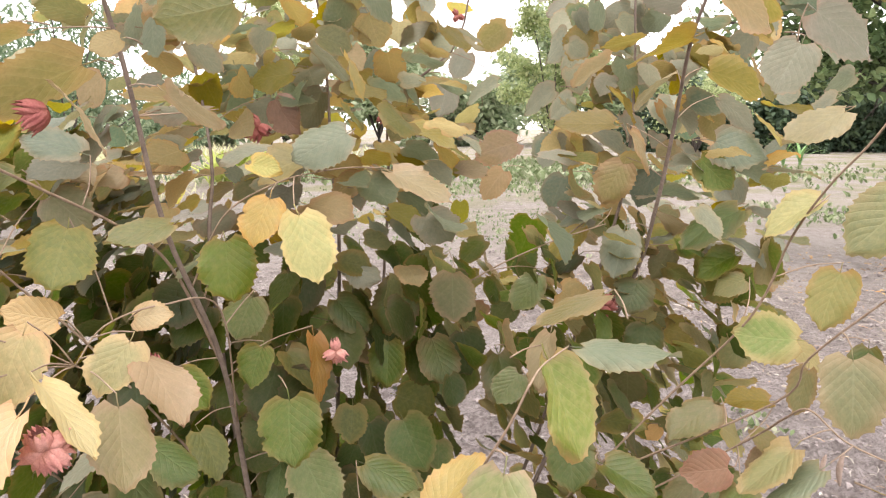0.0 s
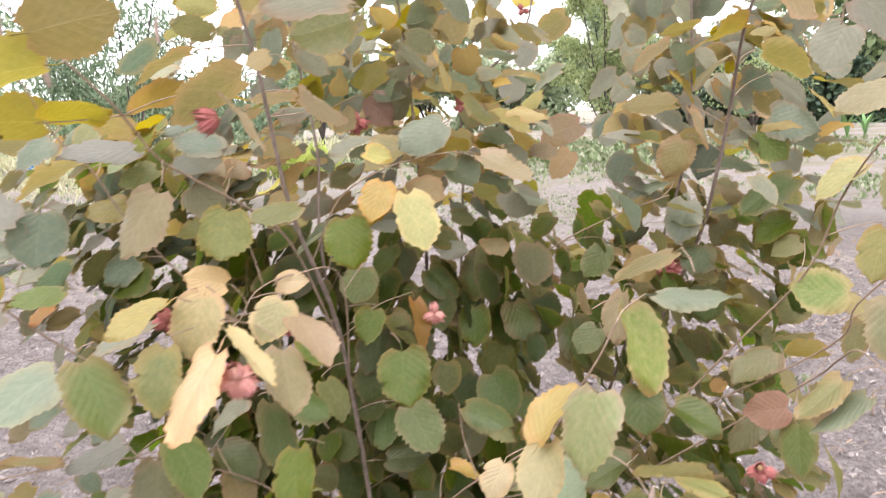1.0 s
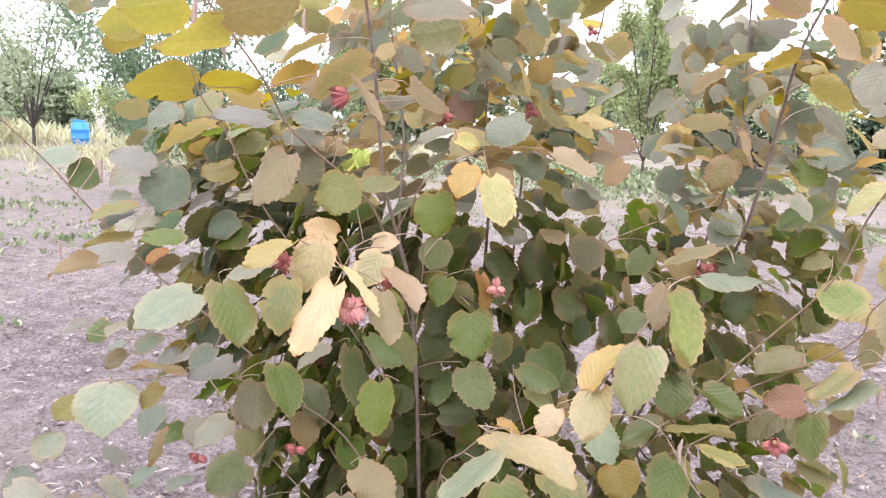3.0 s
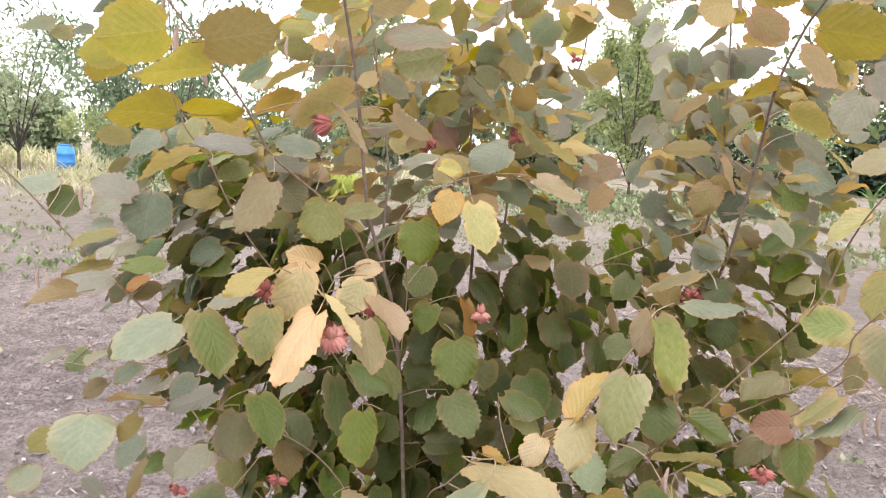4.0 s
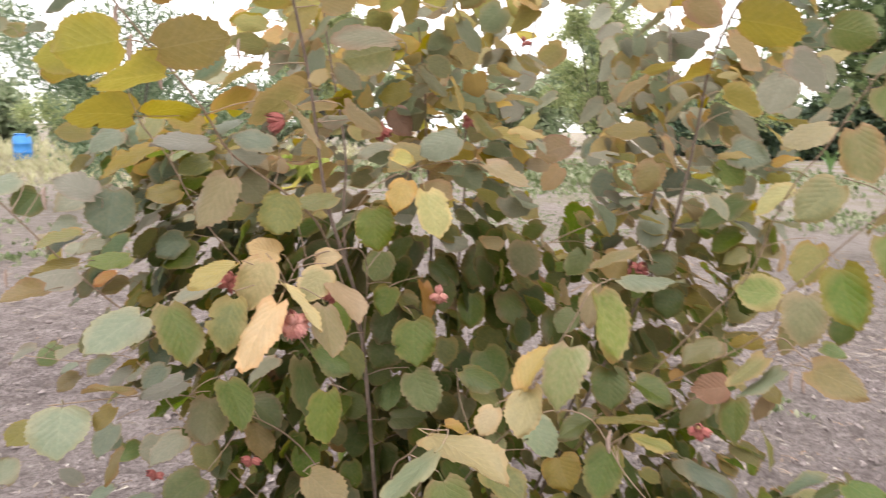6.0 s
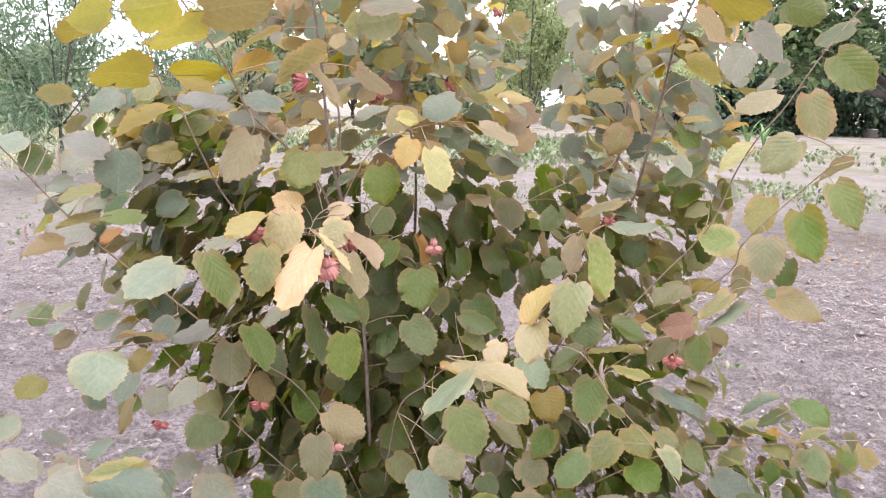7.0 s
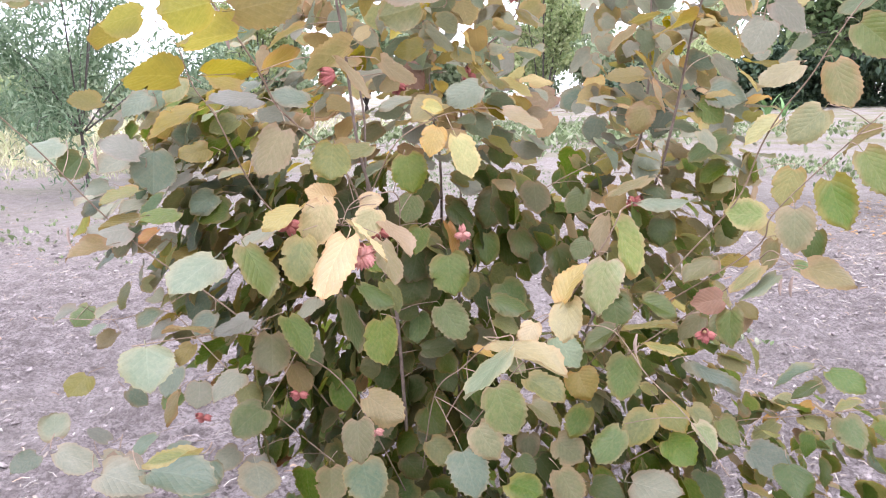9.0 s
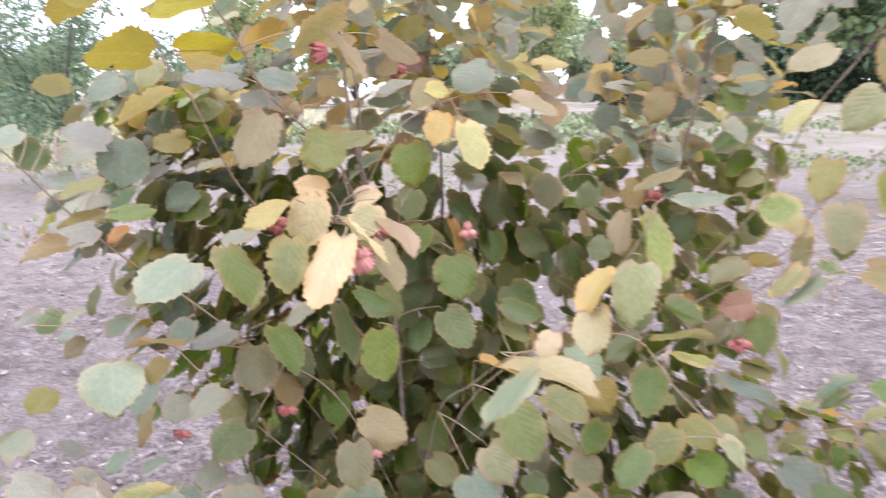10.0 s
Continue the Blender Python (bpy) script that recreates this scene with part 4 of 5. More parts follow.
leaf("olive", (-0.076, 1.029, 0.902), 0.070, 0.048, -16, 17, -125)
leaf("orange", (-0.132, 0.939, 0.856), 0.075, 0.036, -10, -4, -106)
leaf("cream", (-0.044, 0.647, 1.023), 0.048, 0.039, -43, -17, 157)
leaf("cream", (0.034, 1.247, 0.800), 0.054, 0.043, -45, -31, 158)
leaf("tan", (0.006, 0.587, 1.079), 0.075, 0.055, -44, 8, 148)
leaf("orangetan", (-0.005, 0.591, 1.079), 0.082, 0.053, 53, -4, -55)
leaf("yellowgreen", (0.055, 0.541, 1.160), 0.090, 0.066, -54, 6, 139)
leaf("dark", (0.114, 1.260, 1.021), 0.117, 0.087, -51, -2, -150)
leaf("green", (0.111, 0.908, 1.113), 0.052, 0.042, -54, -31, 157)
leaf("green", (0.174, 1.569, 1.057), 0.075, 0.065, -59, -31, 152)
leaf("mustardolive", (0.085, 1.405, 1.143), 0.082, 0.064, -16, -19, 114)
leaf("brown", (0.110, 1.588, 1.035), 0.064, 0.045, -46, -33, 153)
leaf("mustard", (0.178, 1.624, 1.102), 0.065, 0.043, -31, -18, 112)
leaf("olive", (0.008, 1.256, 1.217), 0.081, 0.054, -23, -21, 114)
leaf("green", (0.105, 1.552, 1.193), 0.078, 0.055, -45, -28, 131)
leaf("sage", (-0.163, 1.137, 1.230), 0.078, 0.053, -26, 29, -120)
leaf("green", (-0.451, 1.207, 1.233), 0.066, 0.051, -27, -35, 132)
leaf("dark", (-0.387, 1.376, 1.230), 0.050, 0.037, -67, -55, 179)
leaf("tan", (-0.455, 1.287, 1.185), 0.052, 0.038, -18, -19, 126)
leaf("olive", (-0.345, 1.174, 1.162), 0.070, 0.049, -62, 3, 140)
leaf("green", (-0.329, 1.310, 1.077), 0.058, 0.044, -37, -31, 140)
leaf("pale", (0.316, 1.157, 1.274), 0.086, 0.064, -61, -8, 161)
leaf("pale", (0.143, 0.653, 1.235), 0.096, 0.046, 9, 8, -124)
leaf("yellowgreen", (0.126, 0.756, 1.186), 0.116, 0.085, -56, -2, -141)
leaf("tan", (0.162, 0.962, 1.154), 0.085, 0.059, -59, 9, 126)
leaf("buff", (0.253, 1.312, 1.076), 0.073, 0.047, -32, 12, -136)
leaf("dark", (0.336, 1.134, 1.194), 0.059, 0.068, -48, -7, 153)
leaf("dark", (0.367, 1.177, 1.103), 0.070, 0.066, -64, -2, 161)
leaf("mustardolive", (0.452, 1.321, 1.054), 0.079, 0.060, -11, 43, -140)
leaf("green", (0.484, 1.103, 1.243), 0.071, 0.052, -34, -33, 104)
leaf("paleolive", (0.485, 1.065, 1.210), 0.053, 0.042, -29, -34, 99)
leaf("dark", (0.489, 1.112, 1.315), 0.111, 0.089, -29, -12, 101)
leaf("olive", (0.468, 1.369, 1.204), 0.071, 0.050, -66, -25, 147)
leaf("yellowgreen", (0.505, 0.931, 1.153), 0.087, 0.074, 12, -53, 66)
leaf("paleolive", (0.543, 1.148, 1.094), 0.077, 0.059, -59, -32, 146)
leaf("paleolive", (0.557, 0.932, 1.250), 0.086, 0.062, -68, -8, 141)
leaf("paleolive", (0.434, 0.688, 1.209), 0.081, 0.065, -59, -1, 162)
leaf("paleolive", (0.580, 1.030, 1.073), 0.075, 0.045, -63, 4, 122)
leaf("paleolive", (0.391, 0.709, 1.099), 0.078, 0.057, -37, -1, 99)
leaf("pale", (0.408, 0.683, 1.087), 0.083, 0.044, -31, 4, 92)
leaf("rust", (0.408, 0.902, 0.975), 0.066, 0.056, -14, -65, 103)
leaf("olive", (0.397, 0.937, 1.056), 0.089, 0.058, -34, -18, 120)
leaf("mustardolive", (0.520, 1.023, 1.023), 0.068, 0.055, 1, -15, 85)
leaf("olive", (0.286, 1.147, 0.938), 0.082, 0.064, 8, 20, -117)
leaf("orange", (0.412, 1.210, 0.896), 0.034, 0.029, -45, -27, 139)
leaf("dark", (0.216, 1.074, 0.942), 0.091, 0.080, -51, 6, 174)
leaf("green", (0.389, 1.323, 0.968), 0.088, 0.060, -39, 11, -146)
leaf("dark", (0.236, 0.913, 0.975), 0.082, 0.069, -14, 15, -131)
leaf("green", (0.464, 1.021, 0.899), 0.071, 0.064, -58, 9, 169)
leaf("dark", (0.138, 0.766, 0.963), 0.079, 0.047, -25, -9, 109)
leaf("yellowgreen", (0.570, 1.320, 0.895), 0.066, 0.046, -36, -15, 107)
leaf("green", (0.757, 1.255, 0.951), 0.058, 0.047, 0, 25, -139)
leaf("paleolive", (0.425, 0.615, 1.387), 0.073, 0.056, -68, -38, 135)
leaf("buff", (0.475, 0.852, 1.359), 0.078, 0.050, -32, -22, 92)
leaf("olive", (0.422, 1.040, 0.888), 0.081, 0.053, -33, -11, 120)
leaf("orangetan", (0.747, 1.509, 1.154), 0.072, 0.034, -71, -20, -142)
leaf("mustardolive", (0.183, 0.746, 1.265), 0.089, 0.056, -21, -1, 96)
leaf("green", (0.187, 1.270, 1.174), 0.083, 0.060, -53, -22, 139)
leaf("dark", (0.284, 1.371, 1.193), 0.077, 0.061, -29, -19, 111)
leaf("mustardolive", (0.254, 1.221, 1.270), 0.081, 0.060, -42, -15, 121)
leaf("pale", (0.287, 1.186, 1.307), 0.085, 0.044, -10, -9, 95)
leaf("olive", (0.330, 1.654, 1.238), 0.063, 0.044, -36, -25, 121)
leaf("paleolive", (0.548, 1.601, 1.259), 0.065, 0.051, -59, -28, 151)
leaf("dark", (0.614, 1.496, 1.148), 0.063, 0.047, -43, -26, 111)
leaf("dark", (0.632, 1.393, 1.124), 0.071, 0.051, -40, -20, 119)
leaf("mustardolive", (0.128, 0.665, 1.007), 0.090, 0.044, 7, -5, -119)
leaf("brown", (0.699, 1.377, 0.767), 0.071, 0.045, -43, -3, 123)
leaf("pale", (-1.114, 0.977, 0.664), 0.075, 0.066, 33, -6, 24)
leaf("sage", (-1.223, 1.432, 0.412), 0.080, 0.050, 34, -7, 71)
leaf("teal", (-1.208, 1.050, 0.579), 0.070, 0.061, -12, -20, 155)
leaf("sage", (-0.896, 0.606, 0.826), 0.077, 0.050, -28, 23, -97)
leaf("sage", (-1.087, 1.126, 0.530), 0.079, 0.056, -28, 9, -94)
leaf("teal", (-0.943, 1.125, 0.583), 0.070, 0.053, -13, -4, 140)
leaf("olive", (-0.568, 0.379, 0.935), 0.074, 0.039, 10, 6, 125)
leaf("pale", (-0.896, 1.221, 0.507), 0.072, 0.050, 1, -2, 125)
leaf("mustardolive", (-0.780, 0.883, 0.809), 0.076, 0.042, -39, 15, 147)
leaf("teal", (-1.157, 1.465, 0.562), 0.077, 0.052, -40, 33, -131)
leaf("dark", (-0.928, 1.472, 0.575), 0.069, 0.051, -44, -5, 163)
leaf("sage", (-0.623, 0.811, 0.877), 0.078, 0.061, -20, -9, 148)
leaf("green", (-0.571, 0.764, 0.819), 0.077, 0.068, -29, -44, 164)
leaf("green", (-0.621, 1.170, 0.685), 0.078, 0.062, -17, -23, 135)
leaf("brown", (-0.562, 1.043, 0.799), 0.083, 0.063, -45, -4, -143)
leaf("mustardolive", (-0.651, 1.429, 0.527), 0.076, 0.063, -41, -37, 161)
leaf("dark", (-0.570, 1.395, 0.419), 0.075, 0.064, -43, -32, 165)
leaf("sage", (-0.741, 1.132, 0.529), 0.074, 0.059, -17, -45, 153)
leaf("rust", (-0.599, 1.073, 0.539), 0.080, 0.053, 2, -8, 126)
leaf("orange", (-0.465, 1.386, 0.635), 0.075, 0.055, -42, 23, -152)
leaf("tan", (-0.352, 0.692, 0.871), 0.084, 0.062, -29, 41, -137)
leaf("olive", (-0.370, 0.661, 0.837), 0.078, 0.063, -50, 14, 165)
leaf("mustardolive", (-0.445, 1.238, 0.630), 0.079, 0.059, -33, -14, 147)
leaf("green", (-0.120, 0.579, 0.932), 0.087, 0.072, -50, 21, -171)
leaf("tan", (-0.132, 0.469, 1.057), 0.120, 0.077, -12, -3, -116)
leaf("pale", (-0.123, 0.391, 1.070), 0.091, 0.060, -35, 13, 113)
leaf("olive", (-0.053, 0.660, 0.910), 0.079, 0.069, -18, 13, -129)
leaf("paleolive", (-0.041, 1.043, 0.796), 0.053, 0.037, -31, 25, -142)
leaf("mustardolive", (0.093, 0.894, 0.819), 0.066, 0.076, -40, 20, -171)
leaf("green", (0.114, 0.897, 0.731), 0.076, 0.054, -41, -22, 151)
leaf("olive", (-0.031, 0.756, 0.814), 0.076, 0.050, -21, 5, -132)
leaf("olive", (0.047, 0.883, 0.664), 0.072, 0.071, -33, 42, -157)
leaf("olive", (-0.143, 0.706, 0.794), 0.072, 0.062, -39, 28, -166)
leaf("tan", (-0.157, 1.159, 0.567), 0.066, 0.042, -17, -4, 115)
leaf("olive", (-0.238, 0.939, 0.641), 0.073, 0.059, -43, 32, -154)
leaf("green", (-0.249, 1.077, 0.594), 0.073, 0.056, -31, -37, 149)
leaf("green", (-0.275, 1.288, 0.679), 0.073, 0.051, -41, 30, -158)
leaf("dark", (-0.205, 1.122, 0.748), 0.076, 0.055, -41, 21, -165)
leaf("tan", (-0.291, 1.270, 0.576), 0.074, 0.056, -39, 6, 146)
leaf("pale", (0.027, 0.813, 0.931), 0.077, 0.065, -31, 17, -150)
leaf("olive", (0.006, 1.113, 0.558), 0.052, 0.041, -36, 2, 147)
leaf("green", (0.032, 1.191, 0.468), 0.067, 0.055, -22, 40, -146)
leaf("green", (0.162, 0.769, 0.903), 0.094, 0.064, -48, -4, 160)
leaf("paleolive", (0.205, 0.785, 0.921), 0.081, 0.041, -5, -3, -122)
leaf("green", (0.474, 1.305, 0.748), 0.077, 0.051, -22, -11, 108)
leaf("green", (0.422, 0.889, 0.954), 0.085, 0.061, -54, 20, 130)
leaf("teal", (0.301, 0.784, 0.881), 0.113, 0.077, -20, -6, -136)
leaf("brown", (0.680, 1.394, 0.806), 0.069, 0.053, -26, 17, -148)
leaf("olive", (0.222, 0.794, 0.768), 0.086, 0.064, -40, -17, 143)
leaf("olive", (0.280, 0.878, 0.742), 0.080, 0.067, -28, 17, -163)
leaf("green", (0.282, 0.839, 0.677), 0.075, 0.071, -28, 38, -160)
leaf("green", (0.138, 0.708, 0.775), 0.085, 0.055, -38, -28, 146)
leaf("olive", (0.506, 1.303, 0.578), 0.053, 0.047, -26, 51, -162)
leaf("paleolive", (0.388, 0.980, 0.683), 0.075, 0.056, -23, 3, -153)
leaf("green", (0.445, 0.957, 0.657), 0.074, 0.056, -30, 13, -156)
leaf("yellowgreen", (0.375, 0.912, 0.675), 0.075, 0.059, -29, -7, -150)
leaf("green", (0.725, 1.307, 0.533), 0.064, 0.049, -49, -28, 135)
leaf("paleolive", (0.797, 1.275, 0.561), 0.077, 0.048, -28, -4, 103)
leaf("teal", (0.519, 0.724, 0.884), 0.082, 0.041, -22, 2, 80)
leaf("green", (0.558, 0.731, 0.875), 0.071, 0.060, -8, 18, -150)
leaf("orange", (0.896, 1.338, 0.503), 0.046, 0.032, -39, -37, 127)
leaf("orange", (0.779, 1.309, 0.483), 0.048, 0.033, -23, -9, 95)
leaf("paleolive", (0.769, 1.170, 0.550), 0.070, 0.066, -10, 13, -151)
leaf("paleolive", (0.898, 1.124, 0.610), 0.075, 0.043, -21, 2, 80)
leaf("green", (0.608, 0.746, 0.763), 0.075, 0.061, -32, 8, -179)
leaf("green", (1.053, 1.228, 0.501), 0.081, 0.059, -54, -12, 129)
leaf("dark", (0.758, 1.088, 0.679), 0.079, 0.048, -26, 2, 91)
leaf("olive", (0.678, 1.124, 0.557), 0.079, 0.058, -31, -8, 99)
leaf("cream", (0.472, 1.266, 0.573), 0.038, 0.025, -22, -8, 104)
leaf("dark", (0.713, 1.300, 0.504), 0.071, 0.050, -24, -13, 105)
leaf("green", (0.848, 1.236, 0.460), 0.080, 0.050, -38, -12, 106)
leaf("buff", (0.338, 1.208, 0.638), 0.053, 0.042, -8, 16, -136)
leaf("green", (0.510, 0.858, 1.633), 0.078, 0.063, -57, -69, -74)
leaf("pale", (0.570, 0.730, 1.582), 0.069, 0.068, -29, 27, 62)
leaf("green", (0.459, 0.592, 1.522), 0.079, 0.059, -88, 50, 138)
leaf("olive", (0.473, 0.676, 1.464), 0.087, 0.057, -69, 22, 151)
leaf("mustard", (0.598, 0.719, 1.343), 0.072, 0.039, -31, -11, 78)
leaf("green", (0.468, 0.564, 1.322), 0.080, 0.052, -58, 24, 180)
leaf("green", (0.398, 0.528, 1.282), 0.083, 0.054, -69, 22, 156)
leaf("dark", (0.748, 1.147, 1.069), 0.080, 0.055, -68, -5, 143)
leaf("mustardolive", (0.380, 0.535, 1.142), 0.074, 0.059, -5, 26, -143)
leaf("sage", (-0.806, 0.572, 0.797), 0.099, 0.069, -15, 17, -106)
leaf("teal", (-0.683, 0.482, 0.852), 0.111, 0.073, -2, 25, -104)
leaf("sage", (-0.644, 0.971, 0.600), 0.093, 0.082, -49, -11, -149)
leaf("sage", (-0.815, 0.669, 0.777), 0.112, 0.071, -26, -15, -142)
leaf("teal", (-0.688, 0.754, 0.713), 0.095, 0.084, -24, -9, 174)
leaf("sage", (-0.627, 0.876, 0.635), 0.084, 0.089, -35, -11, -156)
leaf("olive", (-0.467, 0.912, 0.596), 0.084, 0.069, -38, -3, -164)
leaf("teal", (-0.384, 0.828, 0.655), 0.101, 0.091, -29, -5, -156)
leaf("teal", (-0.175, 0.679, 0.756), 0.088, 0.078, -41, 4, -161)
leaf("dark", (-0.029, 0.942, 0.589), 0.061, 0.049, -23, 17, -165)
leaf("green", (-0.064, 0.851, 0.577), 0.095, 0.063, 9, 37, -133)
leaf("olive", (0.037, 0.796, 0.639), 0.079, 0.068, -39, 21, -165)
leaf("dark", (0.117, 0.834, 0.580), 0.074, 0.055, 4, 37, -132)
leaf("sage", (0.178, 0.745, 0.635), 0.104, 0.079, 8, 34, -119)
leaf("teal", (0.468, 0.843, 0.644), 0.095, 0.075, -11, 35, -144)
leaf("dark", (0.502, 0.745, 0.664), 0.082, 0.073, -24, 2, 171)


def twigs():
    """Thin twigs from the wood to the stalk of each leaf."""
    rng = random.Random(21)
    verts, faces = [], []
    for at, m in LEAVES:
        near = min(WOOD, key=lambda q: (q - at).length + 0.5 * max(0, q.z - at.z))
        back = (m.to_3x3() @ Vector((0, -1, 0))).normalized()
        foot = at - BUSH_AT + m.to_3x3() @ Vector((0.02, -0.16, 0.012))
        gap = near - BUSH_AT - foot
        if gap.length < 0.14:
            end = foot + gap
        else:
            end = foot + (gap.normalized() + back * 0.6 + Vector((0, 0.5, -0.3))).normalized() * rng.uniform(0.025, 0.045)
        mid = foot.lerp(end, 0.5) + back * 0.06 * (end - foot).length
        v, f = tube_lists(spline([end, mid, foot], 5), 0.0011, 0.0008, 5, 0, len(verts))
        verts += v
        faces += f
    ob = part_mesh("twig_spray", from_lists("twig_spray", verts, faces, TWIG), bush, "thin reddish brown twigs between leaves")
    tagged(ob, kind="stuff")


twigs()


def clear_of_sightlines(p):
    """Keep the filling foliage behind the leaves placed one by one, and out of gaps left open in the camera's view."""
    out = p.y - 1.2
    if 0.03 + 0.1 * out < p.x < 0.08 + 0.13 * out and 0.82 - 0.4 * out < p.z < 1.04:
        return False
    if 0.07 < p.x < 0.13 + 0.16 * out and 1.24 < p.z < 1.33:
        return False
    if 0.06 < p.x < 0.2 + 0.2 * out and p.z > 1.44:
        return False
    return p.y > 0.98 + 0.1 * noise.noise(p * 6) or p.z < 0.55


def filling():
    """The inner and lower foliage of the bush, past counting."""
    rng = random.Random(31)
    mixes = {k: list(FAR_LEAVES.get(k, ())) for k in STUFF_MAT}

    def put(p, kinds, lo=0.06, hi=0.10, flat=15, steep=75):
        kind = rng.choice(kinds)
        out = Vector((p.x + 0.22, p.y - 1.2, 0.0))
        face = math.atan2(out.x, -out.y) if out.length > 0.01 else 0
        e = Euler((radians(rng.uniform(flat, steep)), radians(rng.uniform(-30, 30)), face + rng.uniform(-0.9, 0.9)))
        turn = e.to_matrix() @ Matrix.Rotation(math.pi + rng.uniform(-0.9, 0.9), 3, "Z")
        s = rng.uniform(lo, hi)
        m = Matrix.Translation(p - BUSH_AT) @ turn.to_4x4() @ Matrix.Diagonal((s * 0.95, s * 1.05, s, 1))
        mixes[kind].append((m, INNER[rng.randrange(len(INNER))]))

    # boxes of the crown: x, y and z ranges, count, colours, sizes, tilts
    # darker colours low, paler ones high: fall of light put into leaf colour
    crown = (
        ((-0.66, 0.06), (1.02, 1.35), (0.55, 1.24), 480, ("green", "green", "dark", "dark", "olive"), 0.05, 0.085, 40, 88),
        ((-0.62, 0.02), (1.1, 1.7), (0.06, 0.75), 340, ("green", "dark", "dark", "olive"), 0.05, 0.09, 30, 85),
        ((-0.55, 0.45), (0.88, 1.2), (0.05, 0.55), 300, ("green", "dark", "green", "dark", "olive"), 0.05, 0.09, 30, 85),
        ((0.08, 0.58), (1.08, 1.6), (0.45, 1.26), 390, ("green", "dark", "olive", "paleolive", "tan", "green"), 0.05, 0.085, 20, 80),
        ((0.15, 0.95), (0.9, 1.35), (0.25, 0.62), 170, ("green", "dark", "green", "olive", "brown"), 0.05, 0.09, 15, 75),
        ((0.22, 0.68), (1.25, 1.8), (1.2, 1.64), 85, ("teal", "sage", "orangetan", "sage", "tan", "sage", "mustard", "pale"), 0.045, 0.08, 0, 60),
        ((-0.68, 0.04), (1.1, 1.7), (1.22, 1.64), 165, ("paleolive", "sage", "pale", "tan", "orangetan", "buff", "tan", "mustard", "yellow"), 0.045, 0.08, 0, 45),
        ((-0.62, 0.06), (1.15, 1.7), (1.60, 1.84), 85, ("paleolive", "sage", "pale", "tan", "buff", "orangetan"), 0.05, 0.08, 0, 60),
        ((-0.64, -0.06), (1.05, 1.45), (1.46, 1.76), 55, ("mustard", "paleolive", "pale", "sage", "paleolive", "tan"), 0.05, 0.085, 20, 80),
        ((0.26, 0.62), (1.3, 1.7), (1.36, 1.74), 50, ("sage", "pale", "sage", "mustardolive", "sage", "tan"), 0.05, 0.085, 20, 80),
        ((0.30, 0.75), (1.3, 1.7), (1.60, 1.95), 55, ("sage", "teal", "mustardolive", "tan"), 0.05, 0.08, 0, 60),
        ((-0.55, 0.5), (1.0, 1.6), (1.88, 2.2), 26, ("olive", "mustard", "pale", "yellowgreen"), 0.06, 0.1, 0, 60),
        ((-0.66, 0.03), (1.0, 1.3), (1.24, 1.46), 48, ("pale", "tan", "paleolive", "orangetan", "sage"), 0.05, 0.085, 0, 50),
        ((0.15, 0.6), (1.0, 1.4), (1.24, 1.42), 26, ("pale", "tan", "paleolive", "olive", "sage"), 0.05, 0.085, 0, 50),
        ((-0.95, -0.56), (1.1, 1.5), (1.18, 1.46), 140, ("mustardolive", "olive", "teal", "sage", "green"), 0.05, 0.085, 5, 65),
        ((-0.85, -0.5), (1.05, 1.4), (0.72, 1.18), 140, ("green", "olive", "dark", "green", "mustardolive"), 0.05, 0.085, 15, 75),
        ((-1.05, -0.75), (1.05, 1.4), (0.85, 1.32), 62, ("sage", "teal", "olive"), 0.05, 0.085, 15, 75),
    )
    for xs, ys, zs, count, kinds, lo, hi, flat, steep in crown:
        for k in range(count):
            p = Vector((rng.uniform(*xs), rng.uniform(*ys), rng.uniform(*zs)))
            if clear_of_sightlines(p):
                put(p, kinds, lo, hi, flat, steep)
    for kind, rows in mixes.items():
        if rows:
            ob = blade_soup("foliage", STUFF_MAT[kind], rows, bush)
            tagged(ob, "dense inner leaves of the hazel", kind="stuff")


filling()


